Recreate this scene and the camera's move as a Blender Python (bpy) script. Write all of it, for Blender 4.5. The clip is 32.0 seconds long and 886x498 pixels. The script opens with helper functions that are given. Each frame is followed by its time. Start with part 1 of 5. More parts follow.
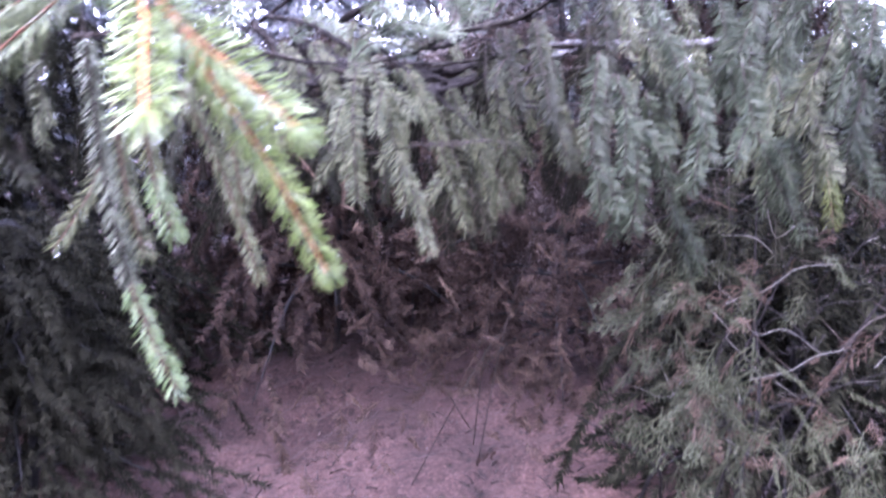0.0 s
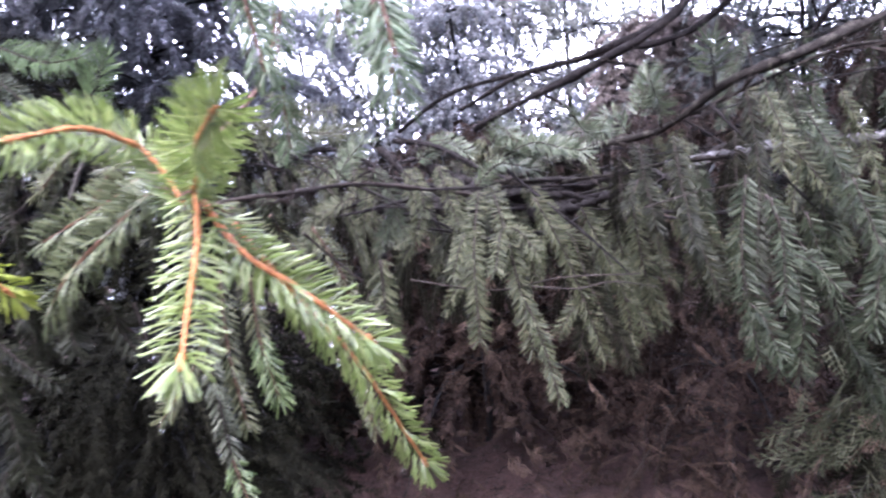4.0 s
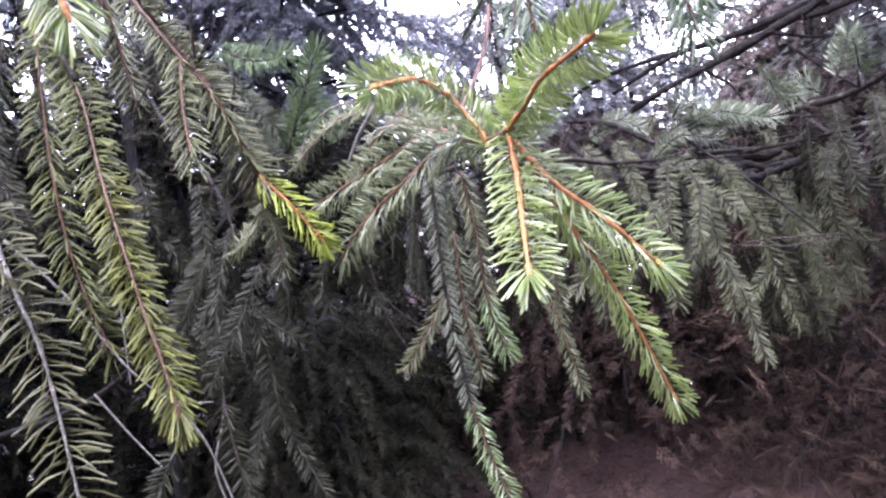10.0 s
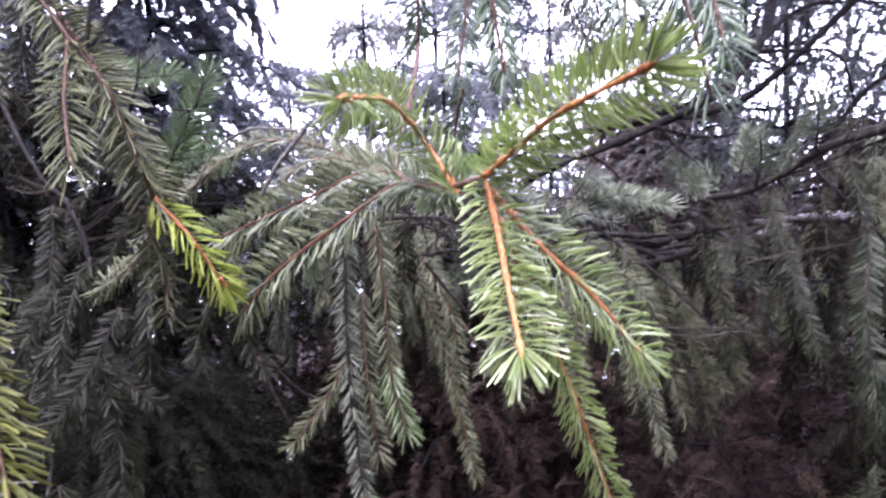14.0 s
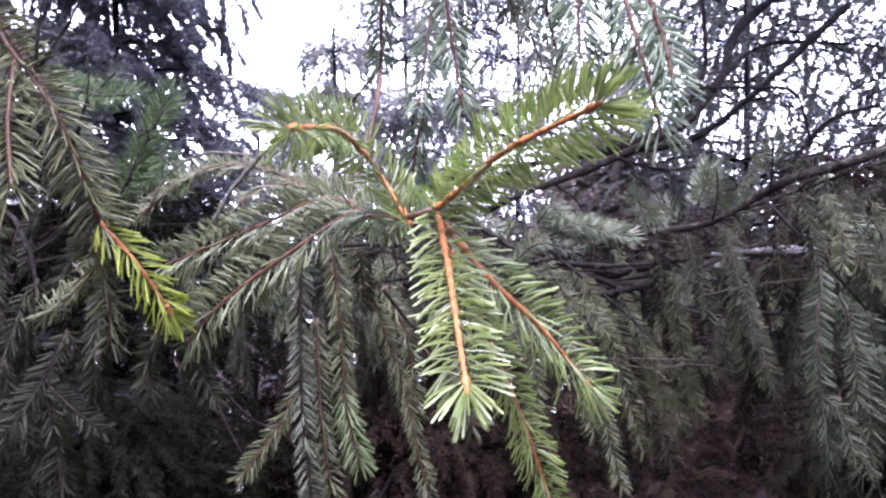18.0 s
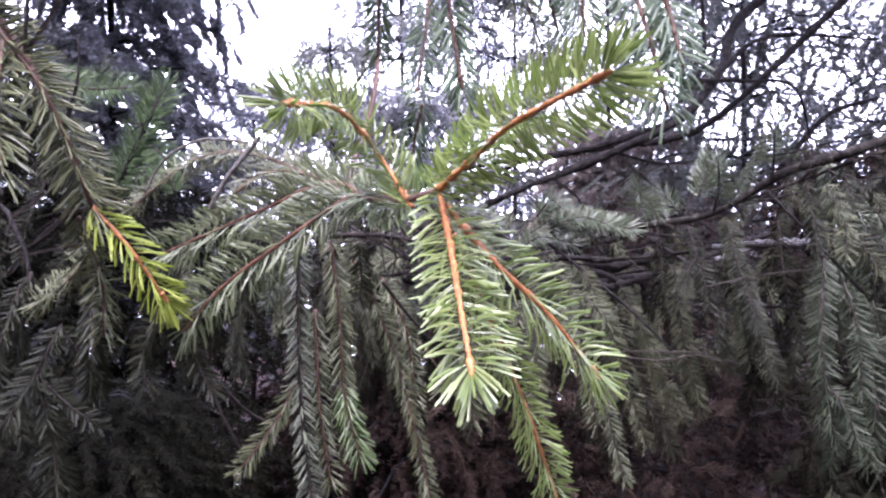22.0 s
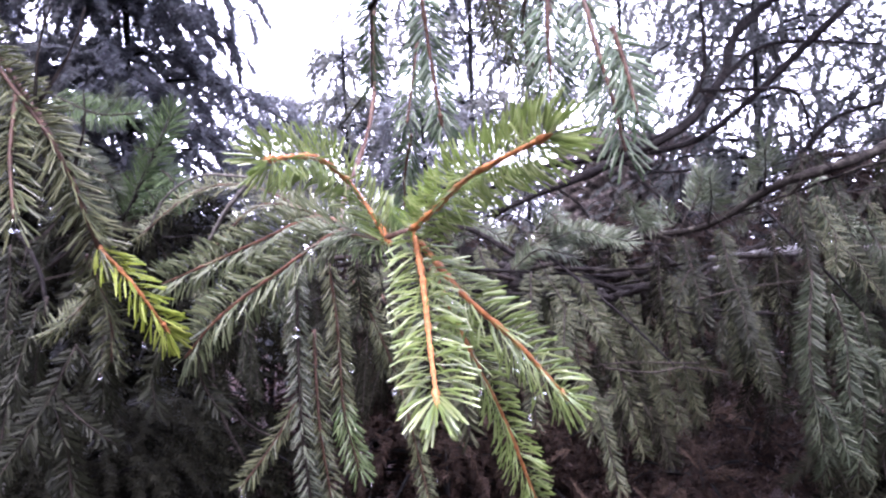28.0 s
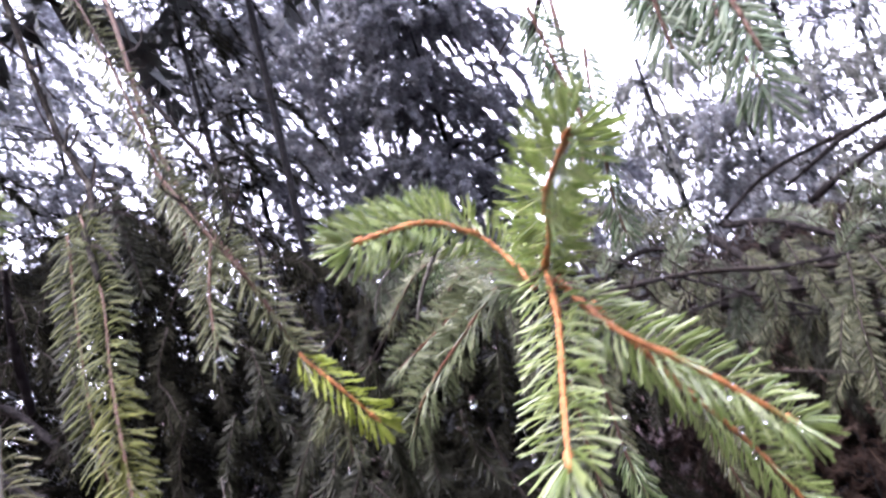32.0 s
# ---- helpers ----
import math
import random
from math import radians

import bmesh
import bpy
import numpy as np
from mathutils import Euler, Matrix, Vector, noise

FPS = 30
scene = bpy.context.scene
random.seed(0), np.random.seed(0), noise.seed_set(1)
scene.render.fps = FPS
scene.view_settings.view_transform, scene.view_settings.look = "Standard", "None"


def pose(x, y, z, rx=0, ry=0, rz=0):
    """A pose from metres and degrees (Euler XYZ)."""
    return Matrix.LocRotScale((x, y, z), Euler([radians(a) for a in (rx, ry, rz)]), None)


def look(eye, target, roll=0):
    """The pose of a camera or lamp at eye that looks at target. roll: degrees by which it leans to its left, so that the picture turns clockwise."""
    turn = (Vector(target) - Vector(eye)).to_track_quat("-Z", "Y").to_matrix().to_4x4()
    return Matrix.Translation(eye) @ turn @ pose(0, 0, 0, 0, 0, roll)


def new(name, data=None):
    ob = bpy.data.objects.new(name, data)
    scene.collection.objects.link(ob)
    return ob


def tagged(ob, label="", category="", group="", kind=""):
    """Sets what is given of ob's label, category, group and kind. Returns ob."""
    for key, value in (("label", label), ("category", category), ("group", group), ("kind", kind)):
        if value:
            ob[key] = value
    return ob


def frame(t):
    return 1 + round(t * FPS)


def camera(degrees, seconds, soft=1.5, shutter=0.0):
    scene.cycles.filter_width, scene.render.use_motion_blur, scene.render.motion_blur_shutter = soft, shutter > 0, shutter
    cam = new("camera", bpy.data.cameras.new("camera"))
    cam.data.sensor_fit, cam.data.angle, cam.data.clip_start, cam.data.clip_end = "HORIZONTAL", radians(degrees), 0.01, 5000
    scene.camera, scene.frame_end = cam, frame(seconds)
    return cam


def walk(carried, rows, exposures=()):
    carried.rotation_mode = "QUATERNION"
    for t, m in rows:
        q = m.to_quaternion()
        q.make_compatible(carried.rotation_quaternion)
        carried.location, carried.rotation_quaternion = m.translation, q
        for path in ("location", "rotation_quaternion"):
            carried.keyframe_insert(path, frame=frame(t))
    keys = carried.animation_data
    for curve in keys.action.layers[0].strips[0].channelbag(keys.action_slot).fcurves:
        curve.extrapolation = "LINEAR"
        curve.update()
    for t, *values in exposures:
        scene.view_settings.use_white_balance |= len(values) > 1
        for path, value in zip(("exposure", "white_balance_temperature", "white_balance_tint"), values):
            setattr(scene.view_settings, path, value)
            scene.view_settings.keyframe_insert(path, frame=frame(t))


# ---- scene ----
cam = camera(61.52, 32.0, soft=2.3, shutter=1.0)
PATH = [
    (0, pose(0.0991, -0.0839, 1.2659, 76.87, 1.50, -6.74)),
    (0.5, pose(0.1651, -0.0616, 1.2877, 78.42, 2.34, -5.98)),
    (1, pose(0.2013, -0.0505, 1.2886, 79.67, 2.06, -7.00)),
    (1.5, pose(0.2162, -0.0455, 1.2839, 79.39, 2.14, -7.43)),
    (2, pose(0.2178, -0.0356, 1.2816, 79.22, 1.96, -7.40)),
    (2.5, pose(0.2001, -0.0365, 1.2899, 80.61, 3.11, -5.15)),
    (3, pose(0.1778, -0.0161, 1.3000, 82.13, 3.29, -2.56)),
    (3.5, pose(0.1585, -0.0080, 1.3170, 83.45, 4.49, 1.15)),
    (4, pose(0.1372, -0.0144, 1.3214, 83.11, 4.98, 4.85)),
    (4.5, pose(0.1281, -0.0341, 1.3138, 83.48, 4.74, 5.38)),
    (6.5, pose(0.0862, -0.0706, 1.3204, 83.43, 4.84, 8.35)),
    (7, pose(0.0745, -0.0605, 1.3190, 83.14, 4.92, 8.30)),
    (7.5, pose(0.0624, -0.0518, 1.3122, 83.61, 5.60, 9.22)),
    (8, pose(0.0575, -0.0546, 1.3078, 83.95, 5.86, 10.13)),
    (8.5, pose(0.0553, -0.0568, 1.3068, 83.75, 6.03, 10.44)),
    (9, pose(0.0546, -0.0594, 1.3052, 84.16, 6.36, 11.17)),
    (9.5, pose(0.0536, -0.0604, 1.3007, 84.23, 7.27, 13.30)),
    (10, pose(0.0540, -0.0673, 1.3009, 84.18, 7.27, 13.35)),
    (10.5, pose(0.0481, -0.0692, 1.3036, 84.15, 7.37, 13.54)),
    (11, pose(0.0495, -0.0715, 1.3037, 84.11, 7.16, 13.17)),
    (11.5, pose(0.0479, -0.0673, 1.3028, 84.14, 7.24, 13.27)),
    (12, pose(0.0448, -0.0658, 1.3000, 84.17, 7.19, 13.41)),
    (12.5, pose(0.0441, -0.0513, 1.2950, 83.72, 7.08, 12.63)),
    (13, pose(0.0372, -0.0381, 1.2929, 83.93, 6.32, 10.25)),
    (13.5, pose(0.0020, -0.0215, 1.2926, 86.68, 1.97, 5.61)),
    (14, pose(-0.0041, -0.0058, 1.2972, 88.30, 1.07, 2.19)),
    (14.5, pose(-0.0059, -0.0102, 1.2995, 88.83, -0.35, 1.13)),
    (15, pose(-0.0021, -0.0195, 1.3006, 89.44, -0.45, 0.36)),
    (15.5, pose(0.0008, -0.0151, 1.2988, 89.60, -0.61, 0.04)),
    (17.5, pose(0.0048, -0.0070, 1.3024, 89.98, -0.28, -0.02)),
    (18, pose(0.0024, -0.0036, 1.3003, 90.14, -0.09, -0.34)),
    (18.5, pose(0.0012, -0.0045, 1.2975, 90.23, -0.06, -0.07)),
    (19, pose(0.0000, 0.0000, 1.3000, 90.00, 0.00, 0.00)),
    (19.5, pose(-0.0010, 0.0036, 1.2986, 90.02, 0.05, -0.25)),
    (20, pose(-0.0006, 0.0055, 1.2971, 90.17, 0.12, -0.21)),
    (20.5, pose(-0.0003, 0.0063, 1.2974, 89.96, -0.02, -0.48)),
    (21, pose(0.0002, 0.0049, 1.3032, 89.18, -0.24, -0.55)),
    (21.5, pose(0.0030, 0.0056, 1.2970, 89.72, 0.06, -0.39)),
    (22, pose(0.0006, 0.0044, 1.2934, 90.11, 0.25, -0.54)),
    (22.5, pose(0.0071, -0.0000, 1.2960, 90.13, 0.50, -0.25)),
    (23, pose(0.0096, -0.0024, 1.2960, 90.06, 0.38, -0.37)),
    (23.5, pose(0.0099, -0.0053, 1.2965, 90.26, 0.62, -0.53)),
    (24, pose(0.0122, -0.0070, 1.2989, 90.21, 0.46, -0.13)),
    (24.5, pose(0.0118, -0.0120, 1.3038, 90.28, 0.51, 0.44)),
    (25, pose(0.0153, -0.0108, 1.3036, 90.34, 0.65, 0.51)),
    (25.5, pose(0.0190, -0.0127, 1.3014, 90.64, 0.58, 0.46)),
    (27.5, pose(0.0219, -0.0235, 1.3079, 90.40, 1.08, 1.00)),
    (28, pose(0.0184, -0.0199, 1.3068, 90.33, 1.00, 0.74)),
    (28.5, pose(0.0265, -0.0292, 1.3114, 90.19, 1.26, 1.03)),
    (29, pose(0.0221, -0.0345, 1.3109, 90.44, 1.15, 1.25)),
    (29.5, pose(0.0164, -0.0400, 1.3118, 90.57, 2.97, 0.72)),
    (30, pose(0.0665, -0.0327, 1.3069, 90.84, 6.24, 9.05)),
    (30.5, pose(0.1102, -0.0109, 1.3088, 93.01, 11.29, 26.07)),
    (31, pose(0.0999, 0.0158, 1.2907, 92.23, 14.99, 34.26)),
    (31.5, pose(0.0866, 0.0150, 1.3013, 94.32, 15.69, 27.42)),
    (32, pose(0.0993, 0.0289, 1.2988, 97.34, 14.82, 28.94)),
]
walk(cam, PATH, exposures=((0.0, 4.8, 5300, 32), (2.5, 4.95, 5300, 30), (4.0, 4.0, 5800, 20), (8.0, 3.95, 5850, 21), (13.0, 3.76, 5850, 23), (14.0, 3.64, 5850, 25), (18.0, 3.5, 5850, 24), (25.0, 3.56, 5900, 25), (29.0, 3.64, 5850, 25), (30.0, 3.78, 5850, 25), (31.0, 3.5, 6700, 15), (32.0, 3.64, 6150, 20)))

# ---- world, light, exposure ----
world = bpy.data.worlds.new("overcast_sky")
scene.world = world
world.use_nodes = True
wn = world.node_tree
sky = wn.nodes.new("ShaderNodeTexSky")
sky.sky_type = "NISHITA"
sky.sun_disc = False
sky.sun_elevation, sky.sun_rotation = radians(52), radians(200)
sky.air_density, sky.dust_density, sky.ozone_density = 1.0, 6.0, 0.6
veil = wn.nodes.new("ShaderNodeMixRGB")
veil.inputs[0].default_value = 0.75
veil.inputs[2].default_value = (8.5, 8.5, 10.2, 1)
wn.links.new(sky.outputs[0], veil.inputs[1])
wn.links.new(veil.outputs[0], wn.nodes["Background"].inputs[0])
wn.nodes["Background"].inputs[1].default_value = 0.13

sun = new("sun", bpy.data.lights.new("sun", "SUN"))
sun.data.energy, sun.data.angle, sun.data.color = 1.2, radians(35), (1.0, 0.97, 0.92)
sun.matrix_world = look((-0.5, -2.3, 4.2), (0, 0, 0))


# ---- materials ----
def material(name, rough=0.6, spec=0.4):
    m = bpy.data.materials.new(name)
    m.use_nodes = True
    nt = m.node_tree
    b = nt.nodes["Principled BSDF"]
    b.inputs["Roughness"].default_value = rough
    b.inputs["Specular IOR Level"].default_value = spec
    return m, nt, b


def ramp(nt, fac, stops):
    r = nt.nodes.new("ShaderNodeValToRGB")
    while len(r.color_ramp.elements) < len(stops):
        r.color_ramp.elements.new(0.5)
    for e, (p, c) in zip(r.color_ramp.elements, stops):
        e.position, e.color = p, (*c, 1)
    nt.links.new(fac, r.inputs[0])
    return r.outputs[0]


def noise_tex(nt, scale, detail=4.0, rough=0.6):
    c = nt.nodes.new("ShaderNodeTexCoord")
    n = nt.nodes.new("ShaderNodeTexNoise")
    n.inputs["Scale"].default_value, n.inputs["Detail"].default_value = scale, detail
    n.inputs["Roughness"].default_value = rough
    nt.links.new(c.outputs["Object"], n.inputs["Vector"])
    return n.outputs["Fac"]


def bumped(nt, b, fac, strength, distance):
    u = nt.nodes.new("ShaderNodeBump")
    u.inputs["Strength"].default_value, u.inputs["Distance"].default_value = strength, distance
    nt.links.new(fac, u.inputs["Height"])
    nt.links.new(u.outputs[0], b.inputs["Normal"])


def needle_material(name, dark, mid, pale, rough=0.42, through_light=0.3, spec=0.45, wet=0.0):
    """Needles: each one its own tone, with patches along the bough, a little light passing through; wet: a film of rain."""
    m, nt, b = material(name, rough, spec)
    b.inputs["Coat Weight"].default_value, b.inputs["Coat Roughness"].default_value = wet, 0.16
    g = nt.nodes.new("ShaderNodeNewGeometry")
    col = ramp(nt, g.outputs["Random Per Island"], [(0.0, dark), (0.5, mid), (1.0, pale)])
    patch = ramp(nt, noise_tex(nt, 40, 3), [(0.3, (0.62, 0.6, 0.58)), (0.7, (1.15, 1.12, 1.1))])
    mul = nt.nodes.new("ShaderNodeMixRGB")
    mul.blend_type, mul.inputs[0].default_value = "MULTIPLY", 1
    nt.links.new(col, mul.inputs[1])
    nt.links.new(patch, mul.inputs[2])
    nt.links.new(mul.outputs[0], b.inputs["Base Color"])
    t = nt.nodes.new("ShaderNodeBsdfTranslucent")
    nt.links.new(mul.outputs[0], t.inputs[0])
    mix = nt.nodes.new("ShaderNodeMixShader")
    mix.inputs[0].default_value = through_light
    nt.links.new(b.outputs[0], mix.inputs[1])
    nt.links.new(t.outputs[0], mix.inputs[2])
    nt.links.new(mix.outputs[0], nt.nodes["Material Output"].inputs[0])
    return m


def bark_material(name, dark, mid, pale, scale=60, rough=0.75, depth=0.003, spec=0.3):
    m, nt, b = material(name, rough, spec)
    n = noise_tex(nt, scale, 6, 0.7)
    nt.links.new(ramp(nt, n, [(0.3, dark), (0.52, mid), (0.72, pale)]), b.inputs["Base Color"])
    bumped(nt, b, n, 0.8, depth)
    return m


N_BRIGHT = needle_material("needle_fresh_green", (0.084, 0.126, 0.028), (0.138, 0.190, 0.054), (0.210, 0.255, 0.105), 0.3, 0.5, 0.6, 0.4)
N_YELLOW = needle_material("needle_yellow_green", (0.115, 0.155, 0.018), (0.170, 0.215, 0.030), (0.235, 0.275, 0.058), 0.45, 0.45, 0.25)
N_GREY = needle_material("needle_blue_grey", (0.031, 0.038, 0.025), (0.058, 0.068, 0.045), (0.105, 0.115, 0.080), 0.45, 0.3, 0.22, 0.2)
N_MID = needle_material("needle_mid_green", (0.062, 0.10, 0.035), (0.10, 0.15, 0.055), (0.17, 0.215, 0.10), 0.34, 0.5, 0.55, 0.4)
N_SAGE = needle_material("needle_sage_green", (0.033, 0.045, 0.0215), (0.064, 0.080, 0.040), (0.112, 0.130, 0.070), 0.42, 0.4, 0.3, 0.2)
N_DEEP = needle_material("needle_deep_green", (0.030, 0.052, 0.026), (0.053, 0.082, 0.044), (0.098, 0.132, 0.080), 0.4, 0.4, 0.35, 0.1)
N_DULL = needle_material("needle_grey_green", (0.033, 0.041, 0.0185), (0.062, 0.070, 0.034), (0.110, 0.118, 0.064), 0.48, 0.3, 0.2, 0.15)
N_BRUSH = needle_material("needle_bottle_green", (0.026, 0.044, 0.020), (0.050, 0.078, 0.036), (0.092, 0.130, 0.064), 0.5, 0.35, 0.2)
# Brown foliage lifted towards grey, with distance haze painted in.
N_HAZE_BROWN = needle_material("needle_far_brown_hazed", (0.095, 0.080, 0.080), (0.15, 0.128, 0.127), (0.21, 0.185, 0.18), 0.8, 0.55, 0.1)
N_BLUE = needle_material("needle_blue_green", (0.0125, 0.0178, 0.0102), (0.0240, 0.0310, 0.0190), (0.046, 0.0545, 0.0355), 0.5, 0.3, 0.15)
# Darker copy of N_DULL: half shade put into the needle colour.
N_WALL = needle_material("needle_grey_green_half_shade", (0.022, 0.026, 0.0145), (0.041, 0.046, 0.026), (0.076, 0.080, 0.049), 0.5, 0.3, 0.15)
N_FAR = needle_material("needle_far_dark_green", (0.014, 0.018, 0.018), (0.025, 0.031, 0.029), (0.045, 0.052, 0.048), 0.6, 0.15)
N_TUFT = needle_material("needle_pale_tuft", (0.031, 0.044, 0.025), (0.058, 0.075, 0.046), (0.118, 0.136, 0.092), 0.42)
# Grey-green darkened further: shade of the lower boughs is in the colour.
N_DIM = needle_material("needle_grey_green_shade", (0.0054, 0.0064, 0.0034), (0.0102, 0.0115, 0.0064), (0.022, 0.0245, 0.0143), 0.55, 0.25, 0.15)
# Near-black needles: the thicket's deep shade is put into the colour.
N_SHADE = needle_material("needle_deep_shade", (0.0042, 0.0042, 0.0027), (0.0080, 0.0080, 0.0053), (0.017, 0.017, 0.0116), 0.75, 0.15, 0.04)
# Far needles paled to blue-grey: air haze put into the colour.
N_HAZE = needle_material("needle_far_green_hazed", (0.10, 0.107, 0.125), (0.16, 0.17, 0.195), (0.23, 0.24, 0.265), 0.8, 0.6, 0.1)
# Rusty brown set low: shade of the hollow is in the colour.
N_RUST = needle_material("needle_rusty_shade", (0.015, 0.010, 0.0088), (0.028, 0.019, 0.016), (0.05, 0.034, 0.028), 0.7, 0.15, 0.05)
N_OLIVE = needle_material("needle_olive", (0.026, 0.033, 0.0088), (0.043, 0.051, 0.0145), (0.074, 0.083, 0.028), 0.48, 0.35, 0.2)
N_PALE = needle_material("needle_sallow", (0.026, 0.029, 0.0125), (0.043, 0.045, 0.021), (0.074, 0.075, 0.038), 0.48, 0.3, 0.2)
N_OLIVE_TIP = needle_material("needle_olive_yellow", (0.040, 0.047, 0.0092), (0.064, 0.072, 0.0150), (0.104, 0.112, 0.030), 0.46, 0.4, 0.2)
N_SCALE = needle_material("cypress_scale", (0.016, 0.0195, 0.0105), (0.0295, 0.033, 0.0195), (0.053, 0.055, 0.036), 0.65, 0.3, 0.12)
N_BROWN = needle_material("dry_brown_foliage", (0.028, 0.0195, 0.0155), (0.050, 0.0345, 0.028), (0.085, 0.061, 0.049), 0.8, 0.3, 0.08)
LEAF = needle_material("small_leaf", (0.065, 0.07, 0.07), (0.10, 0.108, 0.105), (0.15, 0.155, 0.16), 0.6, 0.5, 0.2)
STEM_ORANGE = bark_material("stem_orange", (0.13, 0.045, 0.016), (0.26, 0.098, 0.034), (0.37, 0.18, 0.075), 420, 0.5, 0.0008)
STEM_RED = bark_material("stem_red_brown", (0.022, 0.010, 0.0068), (0.045, 0.020, 0.013), (0.084, 0.045, 0.031), 320, 0.6, 0.0008)
STEM_RUST = bark_material("stem_rusty_red", (0.036, 0.0145, 0.0088), (0.076, 0.031, 0.0185), (0.155, 0.084, 0.058), 380, 0.55, 0.0008)
STEM_DARK = bark_material("stem_dark_brown", (0.0095, 0.0076, 0.007), (0.019, 0.015, 0.0138), (0.045, 0.037, 0.034), 200, 0.75, 0.0008, 0.08)
BARK = bark_material("bark_dark_wet", (0.0055, 0.0047, 0.0052), (0.011, 0.0094, 0.010), (0.028, 0.025, 0.025), 90, 0.75, 0.006, 0.05)
BARK_MOSS = bark_material("bark_mossy", (0.0063, 0.0056, 0.0056), (0.014, 0.0119, 0.0112), (0.0525, 0.049, 0.042), 110, 0.8, 0.004, 0.04)
BARK_FAR = bark_material("bark_far_grey", (0.0066, 0.0066, 0.00715), (0.0143, 0.0138, 0.0149), (0.0303, 0.0286, 0.0303), 40, 0.8, 0.004, 0.1)
LICHEN = bark_material("pale_lichen_twig", (0.018, 0.0155, 0.0145), (0.052, 0.047, 0.044), (0.145, 0.136, 0.128), 420, 0.8, 0.001)
DEADWOOD = bark_material("weathered_grey_wood", (0.00975, 0.00845, 0.0091), (0.0358, 0.0338, 0.0364), (0.13, 0.124, 0.133), 60, 0.55, 0.003, 0.3)

water_m, wnt, wb = material("water", 0.02, 0.5)
wb.inputs["Transmission Weight"].default_value = 1.0
wb.inputs["IOR"].default_value = 1.33
wb.inputs["Base Color"].default_value = (0.97, 0.99, 1, 1)


def earth_material():
    """Needle litter: a fine felt, darker crumbs and damp patches."""
    m, nt, b = material("forest_floor_needles", 0.85, 0.2)
    fine, crumb, coarse = noise_tex(nt, 75, 8, 0.75), noise_tex(nt, 24, 6, 0.7), noise_tex(nt, 1.7, 6, 0.65)
    a = ramp(nt, fine, [(0.3, (0.019, 0.0118, 0.0112)), (0.5, (0.048, 0.029, 0.0275)), (0.72, (0.13, 0.087, 0.082))])
    d = ramp(nt, crumb, [(0.36, (0.2, 0.18, 0.18)), (0.46, (0.85, 0.82, 0.82)), (0.62, (1.1, 1.08, 1.06)), (0.75, (1.5, 1.45, 1.42))])
    c = ramp(nt, coarse, [(0.36, (0.42, 0.38, 0.40)), (0.52, (0.85, 0.78, 0.78)), (0.64, (1.1, 1.02, 1.0))])
    last = a
    for layer in (d, c):
        mul = nt.nodes.new("ShaderNodeMixRGB")
        mul.blend_type, mul.inputs[0].default_value = "MULTIPLY", 1
        nt.links.new(last, mul.inputs[1])
        nt.links.new(layer, mul.inputs[2])
        last = mul.outputs[0]
    nt.links.new(last, b.inputs["Base Color"])
    bumped(nt, b, crumb, 1.0, 0.02)
    return m


EARTH = earth_material()


# ---- mesh helpers ----
RNG = np.random.default_rng(7)


def unit(v):
    return v / np.maximum(np.linalg.norm(v, axis=-1, keepdims=True), 1e-9)


def mesh_of(name, verts, tris, mats, smooth=False, mat_index=None):
    """One mesh from arrays of vertices and triangles."""
    me = bpy.data.meshes.new(name)
    verts, tris = np.asarray(verts, np.float32), np.asarray(tris, np.int32)
    me.vertices.add(len(verts))
    me.vertices.foreach_set("co", verts.ravel())
    me.loops.add(tris.size)
    me.loops.foreach_set("vertex_index", tris.ravel())
    me.polygons.add(len(tris))
    me.polygons.foreach_set("loop_start", np.arange(0, tris.size, 3, dtype=np.int32))
    me.polygons.foreach_set("use_smooth", np.full(len(tris), smooth))
    for m in mats if isinstance(mats, (list, tuple)) else [mats]:
        me.materials.append(m)
    if mat_index is not None:
        me.polygons.foreach_set("material_index", np.asarray(mat_index, np.int32))
    me.update(calc_edges=True)
    return me


def merge(pieces):
    """Joins (verts, tris) pairs."""
    vs, ts, n = [], [], 0
    for v, t in pieces:
        vs.append(v)
        ts.append(t + n)
        n += len(v)
    return np.concatenate(vs), np.concatenate(ts)


def spline(pts, n):
    """n points and tangents at even steps along a smooth curve through pts."""
    p = np.asarray(pts, float)
    if len(p) == 2:
        p = np.array([p[0], (p[0] + p[1]) / 2, p[1]])
    q = np.vstack([2 * p[0] - p[1], p, 2 * p[-1] - p[-2]])
    out = []
    for i in range(1, len(q) - 2):
        u = np.linspace(0, 1, 24, endpoint=False)[:, None]
        a, b, c, d = q[i - 1], q[i], q[i + 1], q[i + 2]
        out.append(0.5 * (2 * b + (c - a) * u + (2 * a - 5 * b + 4 * c - d) * u ** 2 + (3 * b - a - 3 * c + d) * u ** 3))
    out = np.vstack(out + [p[-1:]])
    s = np.r_[0, np.cumsum(np.linalg.norm(np.diff(out, axis=0), axis=1))]
    x = np.linspace(0, s[-1], n)
    r = np.stack([np.interp(x, s, out[:, k]) for k in range(3)], 1)
    return r, unit(np.gradient(r, axis=0)), s[-1]


def side_of(t, hint):
    """For tangents t: two directions square to them, the first towards hint."""
    h = np.broadcast_to(np.asarray(hint, float), t.shape)
    f = h - (h * t).sum(-1, keepdims=True) * t
    bad = np.linalg.norm(f, axis=-1) < 0.05
    f = np.where(bad[:, None], np.cross(t, [1.0, 0.13, 0.07]), f)
    f = unit(f)
    return f, np.cross(t, f)


